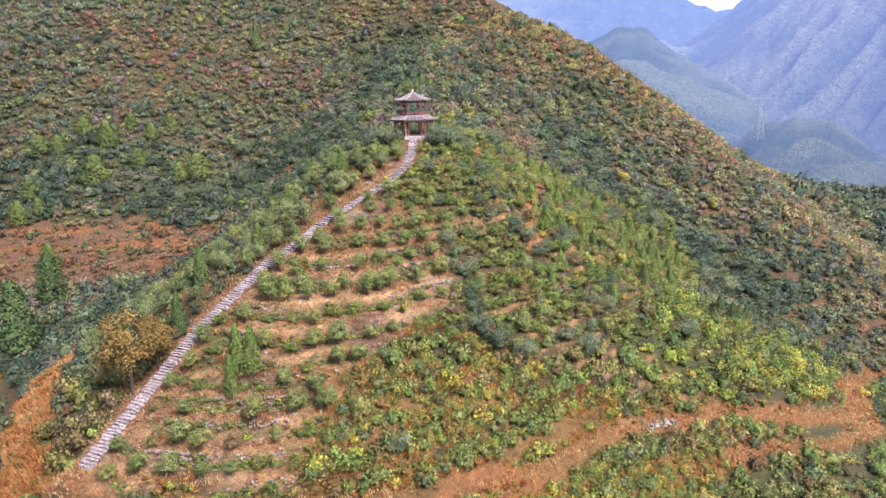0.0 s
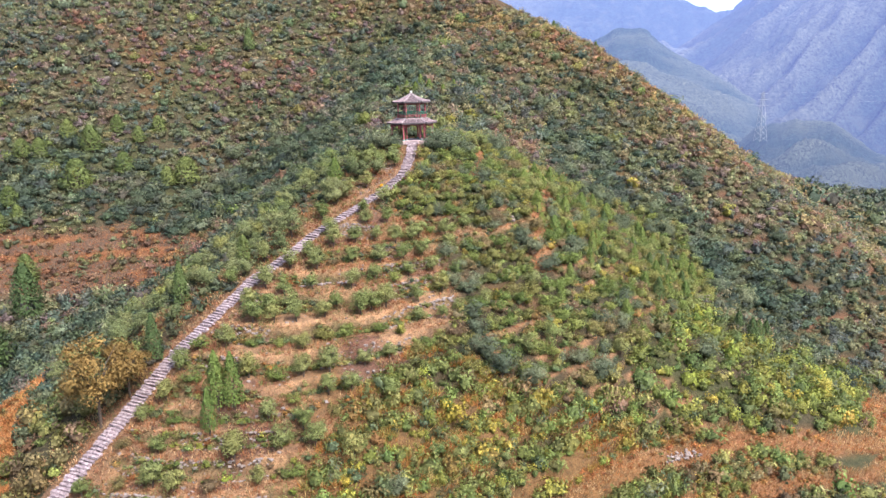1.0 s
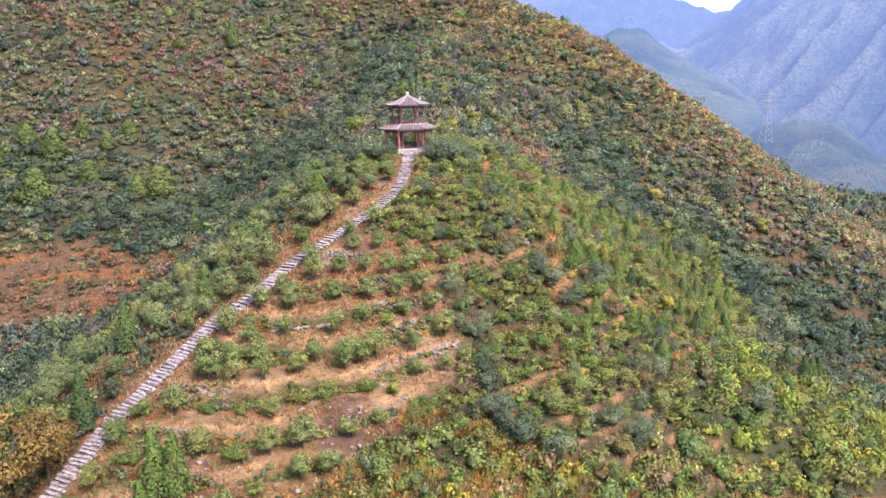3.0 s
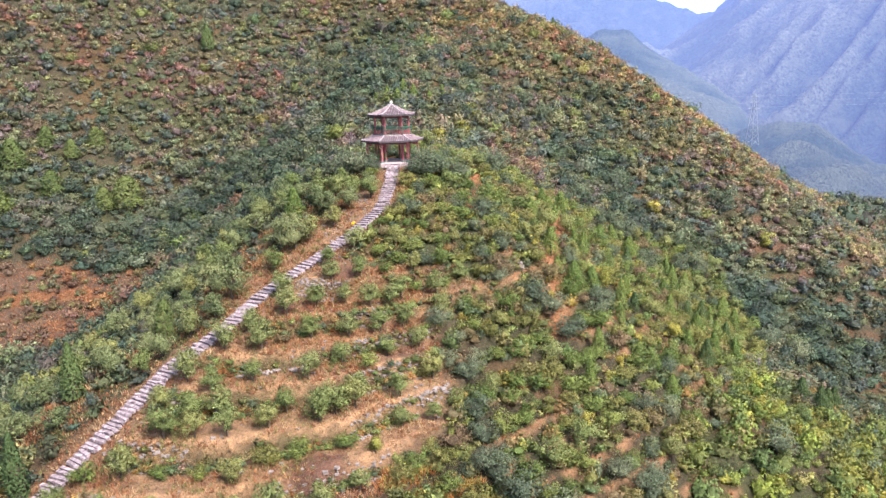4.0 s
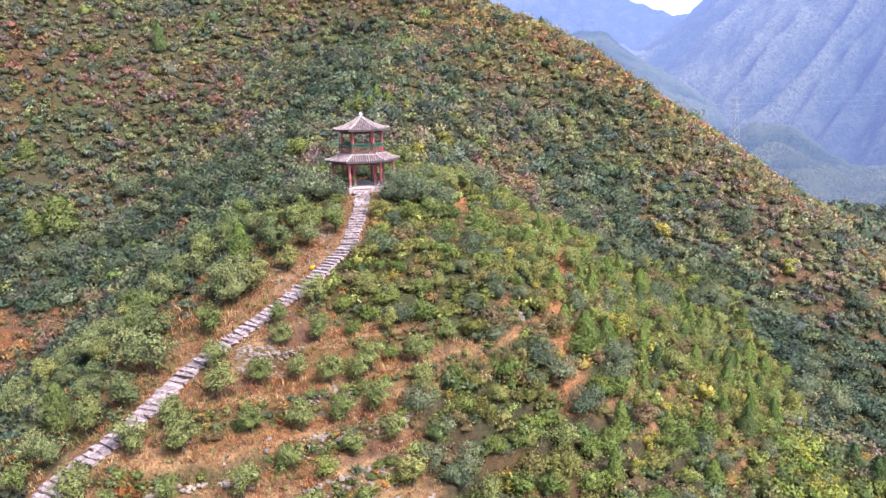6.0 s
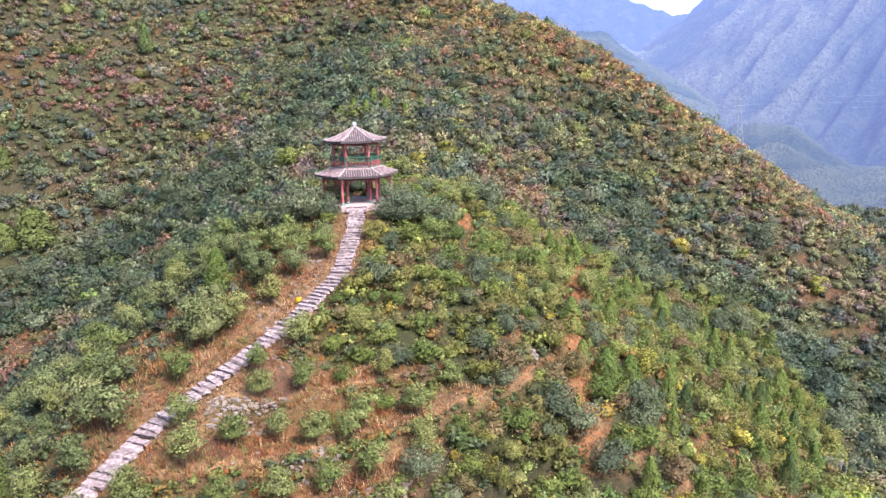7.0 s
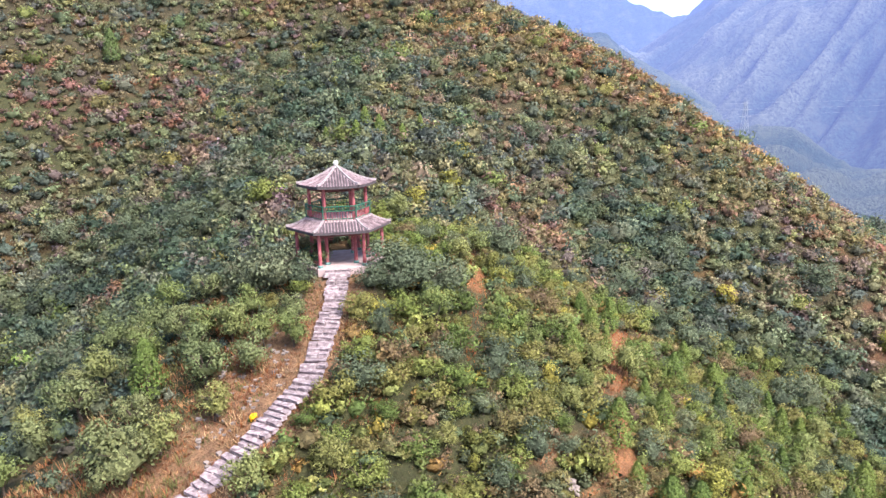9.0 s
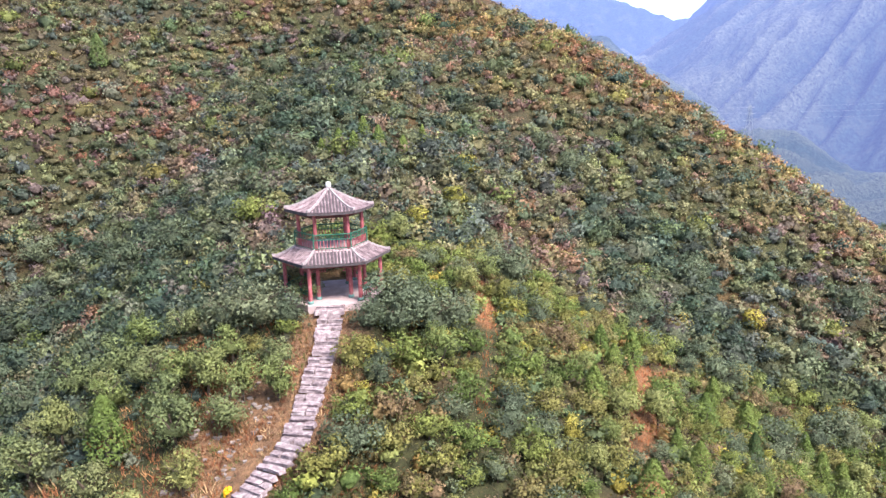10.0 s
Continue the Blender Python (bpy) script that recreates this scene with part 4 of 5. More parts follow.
PALETTE = {
    "hill_low": [((0.085, 0.108, 0.07), 4), ((0.08, 0.1, 0.085), 4), ((0.125, 0.138, 0.075), 4), ((0.15, 0.148, 0.08), 2.6), ((0.155, 0.118, 0.085), 2), ((0.13, 0.102, 0.096), 2), ((0.19, 0.185, 0.08), 0.8)],
    "hill_high": [((0.132, 0.13, 0.07), 4), ((0.1, 0.112, 0.082), 3), ((0.158, 0.146, 0.07), 4), ((0.172, 0.145, 0.072), 2.4), ((0.18, 0.115, 0.078), 2.4), ((0.15, 0.102, 0.09), 2), ((0.19, 0.1, 0.068), 0.8), ((0.2, 0.165, 0.075), 0.7)],
    "hill_red": [((0.165, 0.1, 0.08), 3), ((0.14, 0.092, 0.088), 3), ((0.185, 0.1, 0.066), 1.6), ((0.15, 0.13, 0.07), 2.5), ((0.1, 0.11, 0.075), 2), ((0.175, 0.15, 0.08), 1.5)],
    "golden": [((0.24, 0.17, 0.07), 3), ((0.22, 0.145, 0.068), 2.4), ((0.2, 0.115, 0.07), 1.4), ((0.2, 0.175, 0.075), 2.4), ((0.13, 0.13, 0.075), 2)],
    "gully": [((0.045, 0.066, 0.054), 4), ((0.06, 0.084, 0.07), 4), ((0.08, 0.1, 0.06), 3), ((0.12, 0.14, 0.098), 2.6), ((0.1, 0.092, 0.085), 1)],
    "rust": [((0.27, 0.11, 0.04), 3), ((0.2, 0.08, 0.034), 3), ((0.32, 0.17, 0.065), 2), ((0.24, 0.15, 0.06), 1.5), ((0.13, 0.13, 0.055), 1.2)],
    "meadow": [((0.2, 0.1, 0.06), 3), ((0.15, 0.095, 0.075), 3), ((0.16, 0.145, 0.075), 2), ((0.1, 0.112, 0.072), 2), ((0.24, 0.13, 0.06), 1)],
    "spur": [((0.1, 0.132, 0.05), 4), ((0.132, 0.16, 0.06), 4), ((0.165, 0.178, 0.066), 2.6), ((0.09, 0.116, 0.068), 3), ((0.205, 0.198, 0.075), 0.9), ((0.165, 0.134, 0.07), 2), ((0.16, 0.11, 0.076), 1)],
    "lime": [((0.165, 0.195, 0.05), 4), ((0.13, 0.165, 0.05), 4), ((0.2, 0.21, 0.052), 2), ((0.1, 0.132, 0.052), 3), ((0.25, 0.24, 0.055), 0.6)],
    "yellow": [((0.165, 0.185, 0.055), 3), ((0.24, 0.21, 0.05), 1.6), ((0.12, 0.15, 0.052), 3), ((0.22, 0.14, 0.055), 1.5), ((0.27, 0.22, 0.05), 0.7)],
}


def colours(keys, x, y, r):
    """Neighbouring bushes tend to the same kind: a slow noise shifts the draw."""
    out = np.zeros((len(x), 3))
    slow = 0.5 + 0.5 * np.clip(fractal(x, y, 22, 71), -1, 1)
    draw = np.mod(0.45 * slow + 0.75 * r.random(len(x)), 1.0)
    for key in set(keys):
        cols = np.array([c for c, _ in PALETTE[key]])
        w = np.cumsum([q for _, q in PALETTE[key]])
        k = np.searchsorted(w / w[-1], draw)
        sel = keys == key
        out[sel] = cols[np.minimum(k, len(cols) - 1)][sel]
    # hillside kinds turned bluer: aerial haze put into their tint
    out[np.isin(keys, ("hill_low", "hill_high", "hill_red", "golden"))] *= np.array((1.07, 1.06, 1.2))
    return out * np.array((1.16, 1.12, 1.14)) * r.uniform(0.66, 1.28, (len(x), 1)) * r.uniform(0.9, 1.1, (len(x), 3))


def thicket(name, label, x, y, size, keys, templates, seed, squash=0.85, z=None, mat=None):
    r = np.random.default_rng(seed)
    n = len(x)
    z = ground_z(x, y) if z is None else z
    which = r.integers(0, len(templates[0]), n)
    t, way, shade = templates[0][which], templates[1][which], templates[2][which]
    a = r.uniform(0, 2 * np.pi, n)
    ca, sa = np.cos(a)[:, None, None], np.sin(a)[:, None, None]
    tall = size * squash * r.uniform(0.8, 1.3, n)
    px = (t[..., 0] * ca - t[..., 1] * sa) * size[:, None, None] + x[:, None, None]
    py = (t[..., 0] * sa + t[..., 1] * ca) * size[:, None, None] + y[:, None, None]
    pz = t[..., 2] * tall[:, None, None] + z[:, None, None]
    corners = np.stack([px, py, pz], -1)
    facing = np.stack([way[..., 0] * ca - way[..., 1] * sa, way[..., 0] * sa + way[..., 1] * ca, way[..., 2]], -1)
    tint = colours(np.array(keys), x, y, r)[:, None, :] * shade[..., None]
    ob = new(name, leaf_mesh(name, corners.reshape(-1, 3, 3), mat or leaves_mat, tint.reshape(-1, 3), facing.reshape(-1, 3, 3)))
    return tagged(ob, label, "shrubs", kind="stuff")


def scatter(n, x0, x1, y0, y1, seed):
    """Jittered grid of places, so that the bushes neither clump nor line up."""
    r = np.random.default_rng(seed)
    cell = math.sqrt((x1 - x0) * (y1 - y0) / n)
    X, Y = np.meshgrid(np.arange(x0, x1, cell), np.arange(y0, y1, cell))
    return (X + r.uniform(-0.55, 0.55, X.shape) * cell).ravel(), (Y + r.uniform(-0.55, 0.55, Y.shape) * cell).ravel(), r


def single_zone(x, y):
    """Where the shrubs stand as things of their own, or the ground is bare."""
    d, _, side = along(x, y, STAIR)
    east = (x > -9) & (x < 46) & (y > 82) & (y < 146) & (x < 14 + 0.75 * (y - 82)) & ~((side < 0) & (y < 128))
    west = (side < 0) & (d < 21) & (y > 84 - 0.2 * (x + 30)) & (y < 130)
    return east | west | (open_ground(x, y) > 0.3) | (d < 2.6) | (np.hypot(x - PAV[0], y - PAV[1]) < 6.0)


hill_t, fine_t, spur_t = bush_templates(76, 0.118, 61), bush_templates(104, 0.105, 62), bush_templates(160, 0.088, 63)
# far upper slopes
x, y, r = scatter(9000, -165, 118, 182, 262, 81)
keep = (y < 243) & (np.hypot(x + 54, y - 214.7) > 2) & (x < 0.62 * y) & ~((y > 236) & (x > 14)) & ~((y > 222) & (x > 46)) & (x > -0.72 * y)
x, y = x[keep], y[keep]
high = fractal(x, y, 30, 91) + 0.02 * (x + 20) + 0.012 * (y - 190)
gully = near_line(x, y, GULLY, 7.5, 92) | (np.hypot((x - 37) / 15, (y - 181) / 9) < 1 + 0.4 * lattice_noise(x, y, 8, 92)) & (r.random(len(x)) < 0.7)
red = (np.hypot((x + 62) / 34, (y - 203) / 11) + 0.5 * lattice_noise(x, y, 14, 95) < 1) & (r.random(len(x)) < 0.75)
gold = near_line(x, y, GOLDEN_EDGE, 8, 96) & (r.random(len(x)) < 0.7)
thicket("upper_thicket", "dense autumn shrubs in rust, olive and dark green on the mountain", x, y, 0.95 + 1.25 * r.random(len(x)) ** 1.8,
        np.where(gully, "gully", np.where(gold, "golden", np.where(red, "hill_red", np.where(high > 0.05, "hill_high", "hill_low")))), hill_t, 82, 0.95)
# middle slopes
x, y, r = scatter(9200, -135, 118, 118, 182, 83)
keep = ~single_zone(x, y) & (r.random(len(x)) > 0.5 * meadow(x, y)) & (r.random(len(x)) > 0.62 * east_strip(x, y))
keep &= (along(x, y, CREST_STRIP)[0] > 0.9) & (x > -0.72 * y - 6) & (x < 0.66 * y + 6)
x, y = x[keep], y[keep]
high = fractal(x, y, 26, 94) + 0.008 * (x - 20) + 0.015 * (y - 168)
damp = near_line(x, y, DAMP, 8.5, 58) | near_line(x, y, GULLY, 7, 59) | near_line(x, y, EAST_GULLY, 7.5, 60)
gully = near_line(x, y, EAST_HOLLOW, 9, 57) & (r.random(len(x)) < 0.5) | (x < -16) & (y < 176) & (lattice_noise(x, y, 15, 96) > 0.1)
wet = damp & (r.random(len(x)) < 0.75)
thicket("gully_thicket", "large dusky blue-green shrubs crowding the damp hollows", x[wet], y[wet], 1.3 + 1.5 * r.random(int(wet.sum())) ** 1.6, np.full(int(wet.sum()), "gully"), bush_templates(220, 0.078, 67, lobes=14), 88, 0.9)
dry = ~damp
x, y, high, gully = x[dry], y[dry], high[dry], gully[dry]
thicket("middle_thicket", "dense green, bronze and yellow shrubs on the middle slopes", x, y, (0.9 + 1.25 * r.random(len(x)) ** 1.8) * (1 - 0.25 * meadow(x, y)),
        np.where(meadow(x, y) > 0.4, "meadow", np.where(gully, "gully", np.where(high > 0.1, "hill_high", "hill_low"))), fine_t, 84, 0.95)
# the larger shrubs that stand above the rest
x, y, r = scatter(950, -140, 100, 140, 240, 111)
keep = ~single_zone(x, y) & (r.random(len(x)) < 0.62) & (meadow(x, y) < 0.3) & ~((y > 225) & (x > 10)) & (x < 40 + 0.9 * (y - 140))
x, y = x[keep], y[keep]
thicket("tall_shrubs", "scattered tall blue-green and green shrubs on the mountain", x, y, 1.7 + 1.3 * r.random(len(x)) ** 2,
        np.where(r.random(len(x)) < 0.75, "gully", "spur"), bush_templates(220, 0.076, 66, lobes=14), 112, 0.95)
# lower slopes of the spur and the hollows at its foot
x, y, r = scatter(6400, -95, 100, 52, 118, 85)
dt = track_gap(x, y)
keep = ~single_zone(x, y) & (dt > 1.7 + 0.9 * lattice_noise(x, y, 6, 95)) & (r.random(len(x)) > 0.7 * meadow(x, y)) & (r.random(len(x)) > 0.62 * east_strip(x, y)) & (along(x, y, ORANGE_BAND)[0] > 2.8)
keep &= (x > -0.72 * y - 6) & (x < 0.66 * y + 6) & (y > 55)
x, y = x[keep], y[keep]
golden = (x > -14) & (x < 26) & (y < 82) | (x > 14) & (y > 84) & (r.random(len(x)) < 0.25)
bright = (near_line(x, y, LIME, 6, 61) | near_line(x, y, LIME_FOOT, 6, 62)) & (r.random(len(x)) < 0.8)
gully = (x > 44 + 10 * lattice_noise(x, y, 9, 59)) & (y > 102) & (r.random(len(x)) < 0.75) | (x < -45)
thicket("lower_thicket", "mixed green and yellow bushes at the foot of the spur", x, y, 0.7 + 1.4 * r.random(len(x)) ** 1.5,
        np.where(bright, "lime", np.where(golden & (r.random(len(x)) < 0.6), "yellow", np.where(gully, "gully", "spur"))), spur_t, 86, 1.1)

# the close growth at the foot of the terraces, taller than wide
x, y, r = scatter(1250, -16, 34, 58, 86, 141)
keep = (open_ground(x, y) < 0.4) & (along(x, y, TRACK)[0] > 1.6) & (lattice_noise(x, y, 6, 142) > -0.55) & ~((y > 82) & single_zone(x, y)) & (along(x, y, STAIR)[0] > 3)
x, y = x[keep], y[keep]
thicket("foot_growth", "close upright green and golden bushes at the foot of the terraces", x, y, 0.5 + 0.75 * r.random(len(x)) ** 1.5,
        np.where((x > 0) & (lattice_noise(x, y, 9, 143) + 0.5 * r.normal(size=len(x)) > 0.1), "yellow", np.where(r.random(len(x)) < 0.5, "lime", "spur")), spur_t, 144, 1.35)

# the wooded valley floor and the trees on the far slopes
x, y, r = scatter(1300, 95, 300, 150, 400, 151)
keep = (x > 0.46 * y) & (x < 0.8 * y) & ~((y < 184) & (x < 118))
x, y = x[keep], y[keep]
thicket("valley_woods", "green woods on the valley floor beyond the flank", x, y, r.uniform(2.0, 4.5, len(x)), np.full(len(x), "gully"), hill_t, 152, 1.1)
x, y, r = scatter(1500, -110, 110, -30, 54, 153)
thicket("valley_scrub", "scattered green scrub on the slope below the terraces", x, y, r.uniform(0.9, 2.2, len(x)), np.full(len(x), "spur"), bush_templates(8, 0.2, 68), 154, 0.9)
# undergrowth between the single shrubs and trees
x, y, r = scatter(4700, -54, 46, 80, 147, 101)
d, _, side = along(x, y, STAIR)
keep = single_zone(x, y) & (open_ground(x, y) < 0.25) & (d > 1.9) & (edge_strip(x, y) < 0.35) & (np.hypot(x - PAV[0], y - PAV[1]) > 4.8)
keep &= (along(x, y, EAST_STRIP)[0] + 0.8 * lattice_noise(x, y, 4, 7) > 1.1) & (along(x, y, CREST_STRIP)[0] + 0.7 * lattice_noise(x, y, 4, 8) > 0.6)
keep &= ~((side < 0) & (y > 101) & (y < 123) & (d < 7)) & ~((side < 0) & (d < 15) & (r.random(len(x)) < 0.6))
x, y = x[keep], y[keep]
thicket("undergrowth", "low mixed undergrowth between the shrubs of the spur", x, y, 0.8 + 0.75 * r.random(len(x)) ** 1.5,
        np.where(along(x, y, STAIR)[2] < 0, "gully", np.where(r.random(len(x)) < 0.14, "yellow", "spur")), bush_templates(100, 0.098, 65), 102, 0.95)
# low growth along the terrace banks
x, y, r = scatter(15000, -36, 16, 60, 113, 97)
u, op, d = terrace_phase(x, y), open_ground(x, y), along(x, y, STAIR)[0]
keep = (op > 0.25) & (u > 0.62) & (u < 0.88) & (lattice_noise(x, y, 6, 99) > -0.5) & (d > 2.2)
x, y = x[keep], y[keep]
low = (y < 71.5) & (x > -28) & (r.random(len(x)) < 0.65)
thicket("bank_growth", "low green bushes lining the terrace banks", x, y, r.uniform(0.4, 0.85, len(x)),
        np.where(low, "lime", np.where(r.random(len(x)) < 0.14, "rust", "spur")), bush_templates(85, 0.105, 64), 98)


# rust-coloured brushwood on the grassy band and along the track
x, y, r = scatter(26000, -70, 70, 58, 118, 171)
dt, band = track_gap(x, y), along(x, y, ORANGE_BAND)[0]
keep = (band < 3.6 + 2.4 * lattice_noise(x, y, 4, 172)) & (r.random(len(x)) < 0.6) | (dt < 2.2 + 1.6 * lattice_noise(x, y, 5, 173)) & (dt > 0.7) & (lattice_noise(x, y, 3.5, 174) > 0.0) & (r.random(len(x)) < 0.5)
keep &= along(x, y, STAIR)[0] > 1.8
x, y = x[keep], y[keep]
thicket("rust_brushwood", "bright rust-orange brushwood and seeding grass beside the track", x, y, r.uniform(0.3, 0.75, len(x)), np.full(len(x), "rust"), bush_templates(44, 0.15, 69), 175, 0.9)


# ---------------- dry grass ----------------
def tufts(name, label, x, y, length, palette, seed, blades=7, width=0.04):
    r = np.random.default_rng(seed)
    n = len(x)
    z = ground_z(x, y)
    a = r.uniform(0, 2 * np.pi, (n, blades))
    base = np.stack([x[:, None] + 0.13 * np.cos(a), y[:, None] + 0.13 * np.sin(a), np.broadcast_to(z[:, None] - 0.03, a.shape)], -1)
    ln = length[:, None] * r.uniform(0.6, 1.2, (n, blades))
    bend = r.uniform(0.3, 0.9, (n, blades))
    tip = base + np.stack([ln * bend * np.cos(a), ln * bend * np.sin(a), ln * np.sqrt(np.maximum(1 - bend ** 2, 0.15))], -1)
    sidev = np.stack([-np.sin(a), np.cos(a), 0 * a], -1) * width
    corners = np.stack([base - sidev, base + sidev, tip], 2)
    pal = np.array(palette)
    slow = 0.5 + 0.5 * np.clip(fractal(x, y, 7, 55), -1, 1)
    k = np.minimum((np.mod(0.6 * slow + 0.6 * r.random(n), 1.0) * len(pal)).astype(int), len(pal) - 1)
    tint = np.repeat(pal[k][:, None, :], blades, 1) * r.uniform(0.75, 1.25, (n, blades, 1))
    ob = new(name, leaf_mesh(name, corners.reshape(-1, 3, 3), grass_mat, tint.reshape(-1, 3)))
    return tagged(ob, label, "dry grass", kind="stuff")


STRAW = [(0.36, 0.215, 0.115), (0.42, 0.29, 0.17), (0.3, 0.13, 0.06), (0.22, 0.09, 0.05), (0.16, 0.165, 0.06), (0.34, 0.2, 0.1)]
x, y, r = scatter(34000, -40, 20, 58, 132, 87)
d, _, side = along(x, y, STAIR)
keep = (d > 0.9) & ((open_ground(x, y) > 0.3) | (d < 6) | (side < 0) & (d < 13) & (y > 86)) & (np.hypot(x - PAV[0], y - PAV[1]) > 4.6) & (lattice_noise(x, y, 3, 97) > -0.35)
x, y = x[keep], y[keep]
tufts("terrace_grass", "straw-coloured and rust dry grass on the terraces", x, y, (0.25 + 0.5 * r.random(len(x)) ** 2) * (1 + 0.5 * lattice_noise(x, y, 2.5, 57)), STRAW, 88, 8)
x, y, r = scatter(130000, -85, 95, 56, 126, 89)
dt = track_gap(x, y)
band = along(x, y, ORANGE_BAND)[0]
keep = (dt < 2.3 + 1.3 * lattice_noise(x, y, 5, 66)) & (x > -42) & (band > 3)
x, y = x[keep], y[keep]
tufts("track_grass", "tall rust-orange dry grass along the contour track", x, y, r.uniform(0.2, 0.7, len(x)), [(0.40, 0.17, 0.06), (0.3, 0.11, 0.042), (0.40, 0.24, 0.11), (0.46, 0.33, 0.19), (0.24, 0.12, 0.06)], 90, 6)
x, y, r = scatter(12000, -62, -40, 60, 104, 131)
keep = (along(x, y, ORANGE_BAND)[0] < 3.4 + 2.0 * lattice_noise(x, y, 4, 67)) & (lattice_noise(x, y, 2.2, 68) > -0.45)
x, y = x[keep], y[keep]
tufts("orange_grass", "tall bright orange-rust grass in a band below the grove", x, y, r.uniform(0.5, 1.1, len(x)), [(0.36, 0.14, 0.045), (0.27, 0.1, 0.036), (0.42, 0.22, 0.085), (0.32, 0.13, 0.05), (0.44, 0.28, 0.14)], 132, 10, 0.05)
x, y, r = scatter(26000, -100, 40, 82, 160, 91)
keep = (meadow(x, y) > 0.2) | (east_strip(x, y) > 0.4) | (edge_strip(x, y) > 0.4) | (along(x, y, CREST_STRIP)[0] < 1.8) | (along(x, y, EAST_STRIP)[0] < 1.8)
x, y = x[keep], y[keep]
tufts("hollow_grass", "rust-red dry grass in the hollow", x, y, r.uniform(0.25, 0.6, len(x)), [(0.38, 0.15, 0.06), (0.3, 0.115, 0.055), (0.4, 0.24, 0.12)], 92)
x, y, r = scatter(16000, -17, 32, 57, 84, 121)
keep = (lattice_noise(x, y, 4, 122) > -0.3) & (along(x, y, TRACK)[0] > 1.5) & (open_ground(x, y) < 0.6)
x, y = x[keep], y[keep]
tufts("golden_grass", "tall golden and yellow-green grass at the foot of the terraces", x, y, r.uniform(0.45, 1.1, len(x)), [(0.44, 0.2, 0.065), (0.42, 0.28, 0.09), (0.25, 0.235, 0.07), (0.38, 0.15, 0.05), (0.46, 0.33, 0.15)], 123, 8, 0.05)


# ---------------- loose stones on the terrace banks ----------------
def rubble(name, label, x, y, size, seed):
    r = np.random.default_rng(seed)
    cube = np.array([(-1, -1, -1), (1, -1, -1), (1, 1, -1), (-1, 1, -1), (-1, -1, 1), (1, -1, 1), (1, 1, 1), (-1, 1, 1)], float)
    fs = np.array([(0, 3, 2, 1), (4, 5, 6, 7), (0, 1, 5, 4), (1, 2, 6, 5), (2, 3, 7, 6), (3, 0, 4, 7)])
    n = len(x)
    v = cube[None] * r.uniform(0.55, 1.1, (n, 8, 3)) * size[:, None, None] * np.array((1, 0.8, 0.55))
    a = r.uniform(0, 6.28, n)
    rot = np.stack([v[..., 0] * np.cos(a)[:, None] - v[..., 1] * np.sin(a)[:, None], v[..., 0] * np.sin(a)[:, None] + v[..., 1] * np.cos(a)[:, None], v[..., 2]], -1)
    rot += np.stack([x, y, ground_z(x, y) + 0.1 * size], -1)[:, None, :]
    me = bpy.data.meshes.new(name)
    me.from_pydata(rot.reshape(-1, 3).tolist(), [], (fs[None] + 8 * np.arange(n)[:, None, None]).reshape(-1, 4).tolist())
    me.materials.append(rock_mat)
    return tagged(new(name, me), label, "stones", kind="stuff")


x, y, r = scatter(30000, -36, 14, 62, 112, 93)
u = terrace_phase(x, y)
keep = (open_ground(x, y) > 0.5) & (u > 0.62) & (u < 0.97) & (lattice_noise(x, y, 6, 98) > 0.0) | (open_ground(x, y) > 0.5) & (r.random(len(x)) < 0.012)
x, y = x[keep], y[keep]
rubble("terrace_stones", "grey fieldstones shoring up the terrace banks", x, y, r.uniform(0.08, 0.22, len(x)), 94)
x, y, r = scatter(2500, -13, -8, 110, 122, 95)
keep = r.random(len(x)) < 0.05
x, y = x[keep], y[keep]
rubble("slope_stones", "pale loose stones on bare soil beside the stairs", x, y, r.uniform(0.07, 0.2, len(x)), 96)


# ---------------- pylon ----------------
def pylon(x, y, z, tall):
    p = thing("pylon", x, y, z, "lattice steel power pylon in the valley haze", "pylon", rz=20)
    half = lambda s: 3.6 * (1 - s) ** 1.1 + 0.7
    corner = [(-1, -1), (1, -1), (1, 1), (-1, 1)]
    for cx, cy in corner:
        bm = bmesh.new()
        for k in range(6):
            a, b = k / 6, (k + 1) / 6
            rod(bm, (cx * half(a), cy * half(a), tall * a), (cx * half(b), cy * half(b), tall * b), 0.16, sides=4)
        part("leg", bm, steel_mat, p)
    for k in range(9):
        a, b = k / 9, (k + 1) / 9
        bm = bmesh.new()
        for q in range(4):
            c0, c1 = corner[q], corner[(q + 1) % 4]
            rod(bm, (c0[0] * half(a), c0[1] * half(a), tall * a), (c1[0] * half(b), c1[1] * half(b), tall * b), 0.1, sides=4)
            rod(bm, (c1[0] * half(a), c1[1] * half(a), tall * a), (c0[0] * half(b), c0[1] * half(b), tall * b), 0.1, sides=4)
        part("bracing", bm, steel_mat, p)
    for s, w in ((0.72, 7), (0.84, 6), (0.96, 5)):
        bm = rod(bmesh.new(), (-w, 0, tall * s), (w, 0, tall * s), 0.2, sides=4)
        part("crossarm", bm, steel_mat, p)
    return p


pylon(306, 701, -14, 47)
for dz, dx in ((36, -7), (41, 6), (46, -5)):
    bm = bmesh.new()
    pts = [Vector((306 + dx - 420 + 75 * k, 701 + 90 - 16 * k, -14 + dz + 12 * ((k - 5.6) / 6) ** 2 - 1)) for k in range(17)]
    for a, b in zip(pts[:-1], pts[1:]):
        rod(bm, a, b, 0.035, sides=4)
    tagged(part("power_line", bm, steel_mat, None), "thin power line strung across the valley", "cable", "power lines")

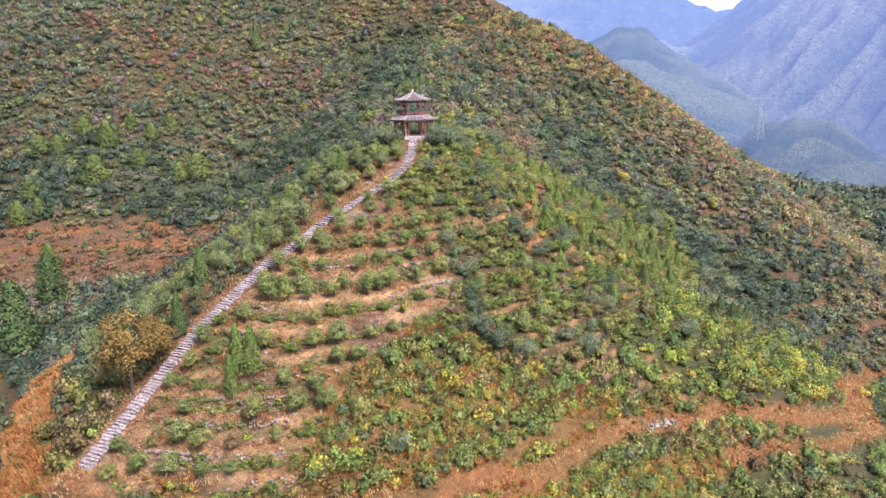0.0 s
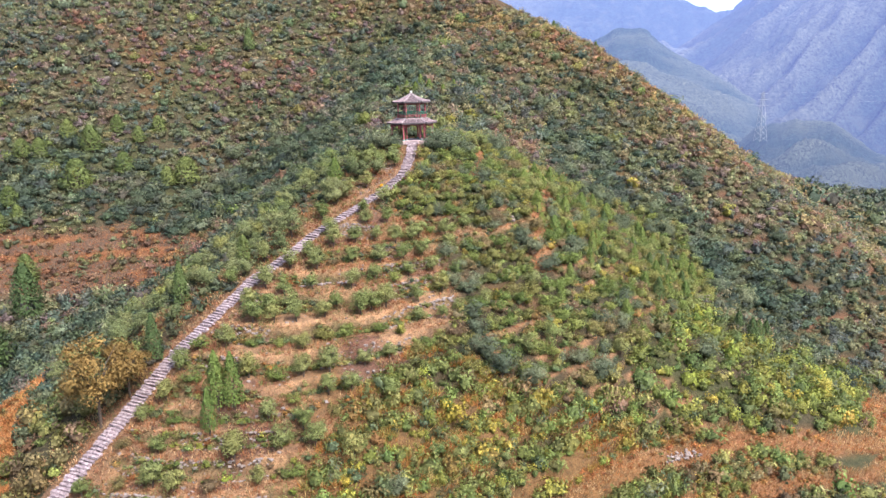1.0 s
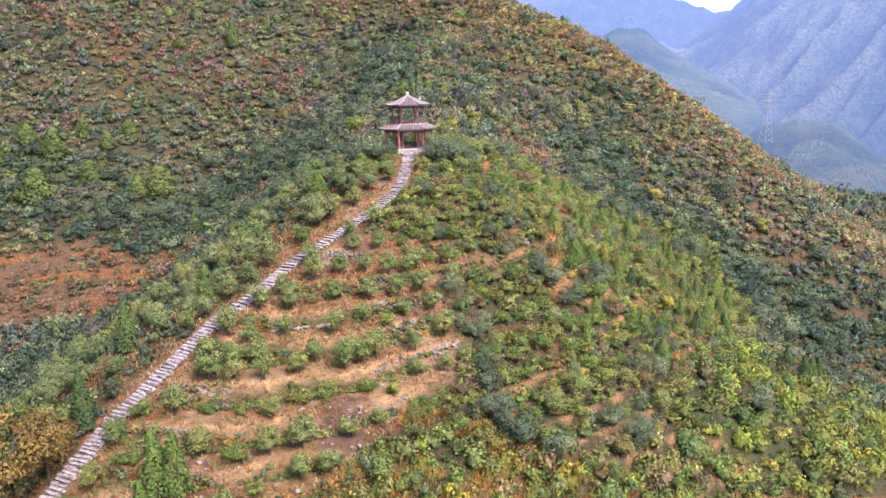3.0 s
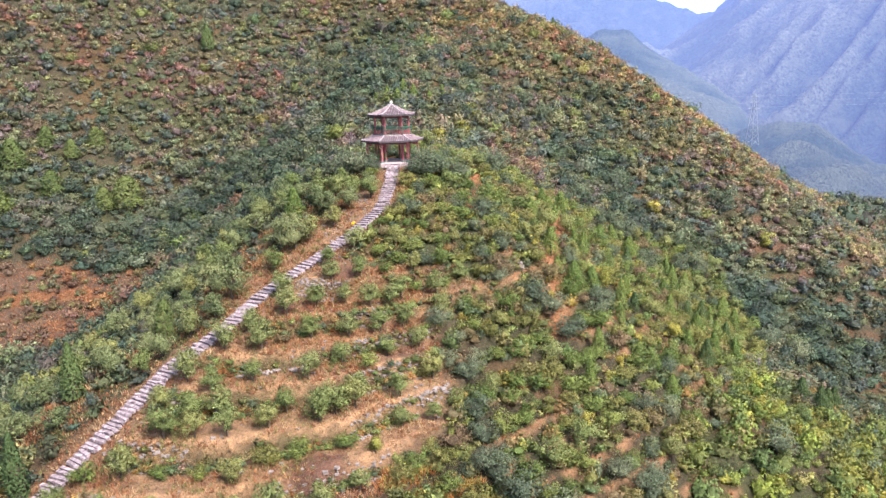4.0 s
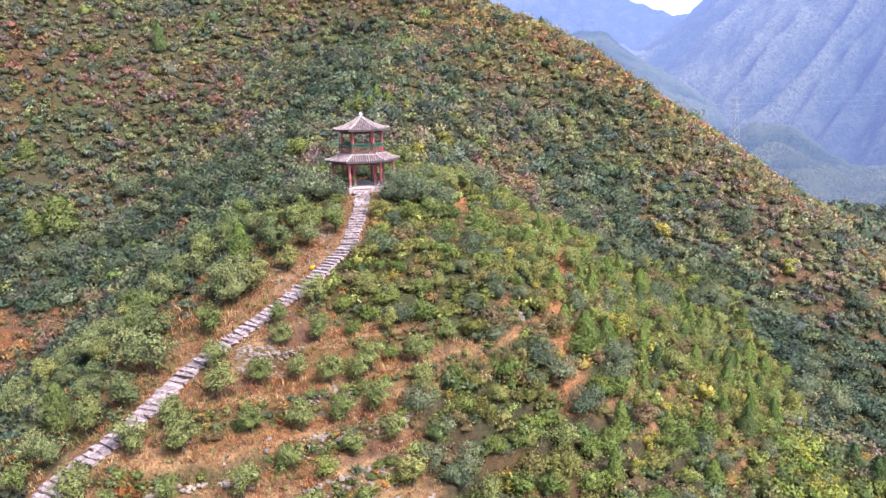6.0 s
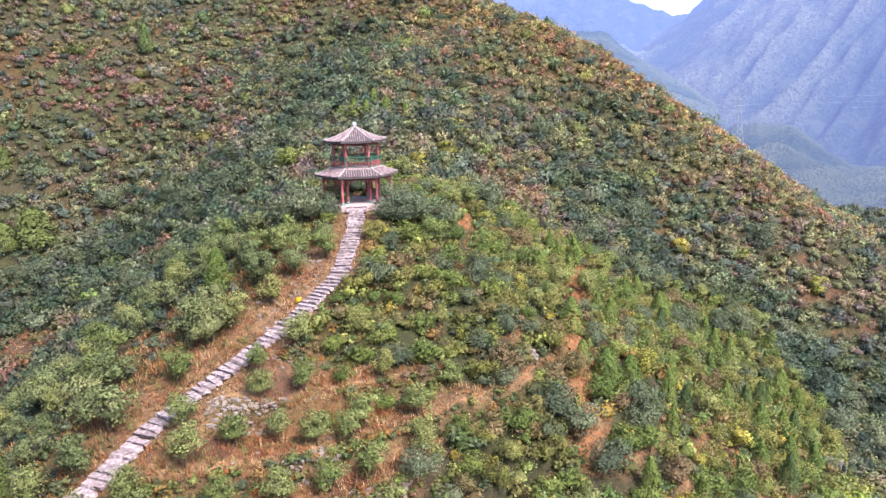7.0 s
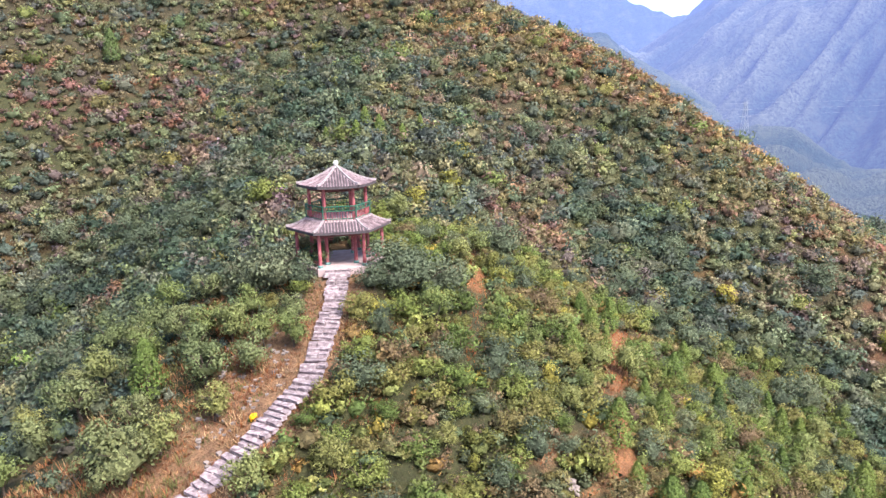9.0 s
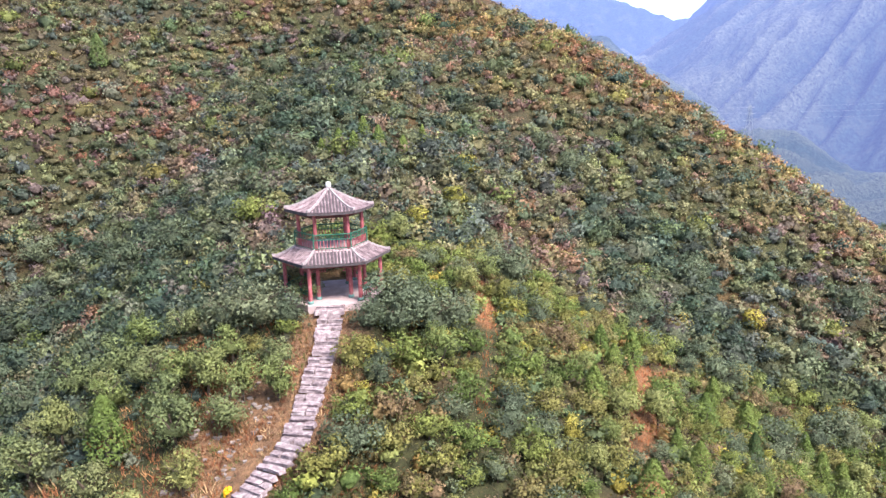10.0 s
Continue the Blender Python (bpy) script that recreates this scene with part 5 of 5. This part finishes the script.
# ---------------- fieldstone heap and boulder ----------------
def stone(r, size):
    bm = bmesh.new()
    bmesh.ops.create_icosphere(bm, subdivisions=1, radius=1.0)
    for v in bm.verts:
        v.co = Vector((v.co.x * size[0], v.co.y * size[1], v.co.z * size[2])) * float(r.uniform(0.75, 1.15))
    return bm


def heap(x, y, long, deep, count, size, label, seed, rz):
    r = np.random.default_rng(seed)
    h = thing("stone_heap", x, y, float(ground_z(x, y)), label, "stones", rz=rz)
    for k in range(count):
        s = size * float(r.uniform(0.6, 1.2))
        px, py = float(r.uniform(-long / 2, long / 2)), float(r.uniform(-deep / 2, deep / 2))
        wx, wy = x + px * math.cos(radians(rz)) - py * math.sin(radians(rz)), y + px * math.sin(radians(rz)) + py * math.cos(radians(rz))
        lift = float(ground_z(wx, wy)) - h.matrix_basis.translation.z + s * float(r.uniform(0.1, 0.9))
        part("stone", stone(r, (s, s * 0.8, s * 0.6)), rock_mat, h, "", pose(px, py, lift, 0, 0, float(r.uniform(0, 360))))


heap(26.3, 82.3, 5.2, 1.0, 46, 0.28, "grey fieldstones heaped as a low wall by the track", 501, 25)
heap(9.6, 112.6, 1.2, 0.8, 7, 0.38, "pale pinkish boulders bare among the shrubs", 502, 0)
heap(-15.0, 90.6, 6.0, 0.8, 40, 0.24, "grey stones shoring up a terrace bank", 503, 10)

# ---------------- marigold clump ----------------
r = np.random.default_rng(301)
fx, fy = -9.7, 113.2
marigold = thing("marigold_clump", fx, fy, float(ground_z(fx, fy)), "small clump of bright yellow-orange flowers beside the stairs", "flowers")
petal_mat = speckled("marigold_petals", [(0.3, (0.75, 0.36, 0.01)), (0.7, (0.85, 0.50, 0.02))], 6, 0.6)
part("leaves", leaf_mesh("leaves", crown_cloud(r, 60, 4, 0.15, 0.05, 0.2, 0.14, 0.06)[0], leaf_material("marigold_leaves", False, [(0, (0.06, 0.12, 0.03)), (1, (0.08, 0.15, 0.04))]), np.ones((60, 3))), None, marigold)
part("blossoms", leaf_mesh("blossoms", crown_cloud(r, 110, 5, 0.22, 0.22, 0.42, 0.15, 0.07, 0.8)[0], petal_mat), None, marigold)

# ---------------- stone stairs: every flag a piece ----------------
stairway = thing("stone_stairway", STAIR[0][0], STAIR[0][1], STAIR[0][2], "rough grey flagstone stairway climbing the spur to the pavilion", "stairs", kind="structure")
r = np.random.default_rng(401)
flags = []
for k in range(8):
    bm = bmesh.new()
    box(bm, 1.0, 1.0, 1.0, None, 0.05)
    for v in bm.verts:
        v.co += Vector(r.normal(size=3) * (0.035, 0.09, 0.06))
    me = bpy.data.meshes.new("flagstone")
    bm.to_mesh(me)
    bm.free()
    me.materials.append(step_mat)
    flags.append(me)
line = np.array(STAIR)
seg = np.hypot(np.diff(line[:, 0]), np.diff(line[:, 1]))
reach = np.concatenate([[0], np.cumsum(seg)])
s, z0 = 0.0, line[0, 2]
back = stairway.matrix_basis.inverted()
rise = 0.17
heights = np.arange(line[0, 2], line[-1, 2] - 0.01, rise)
marks = np.interp(heights, line[:, 2], reach)
for i, h in enumerate(heights):
    a = marks[i]
    b = marks[i + 1] if i + 1 < len(marks) else reach[-1]
    run = b - a
    c = (a + b) / 2
    px, py = np.interp(c, reach, line[:, 0]), np.interp(c, reach, line[:, 1])
    qx, qy = np.interp(c + 1.5, reach, line[:, 0]) - np.interp(c - 1.5, reach, line[:, 0]), np.interp(c + 1.5, reach, line[:, 1]) - np.interp(c - 1.5, reach, line[:, 1])
    yaw = math.degrees(math.atan2(-qx, qy))
    width = (1.75 if py < 96 else 1.65) + 0.12 * r.normal()
    cut = r.uniform(0.35, 0.65)
    for part_of, mid in (((cut, -(1 - cut) / 2), (1 - cut, cut / 2)) if i % 2 else ((1.0, 0.0),)):
        m = pose(px, py, h + 0.02, r.normal() * 1.5, r.normal() * 1.5, yaw + r.normal() * 3.5) @ Matrix.Translation((mid * width, r.normal() * 0.05, r.normal() * 0.02)) @ Matrix.Diagonal((part_of * width * 0.95, run * 0.92, 0.24, 1))
        ob = new("flagstone", flags[int(r.integers(0, 8))])
        ob.parent = stairway
        ob.matrix_basis = back @ m
# threshold slabs before the pavilion
for k, (yy, zz, w) in enumerate(((127.75, 32.06, 2.0), (127.3, 31.9, 2.0))):
    ob = new("flagstone", flags[k])
    ob.parent = stairway
    ob.matrix_basis = back @ pose(-5.45, yy, zz, 0, 0, 0) @ Matrix.Diagonal((w, 0.55, 0.3, 1))
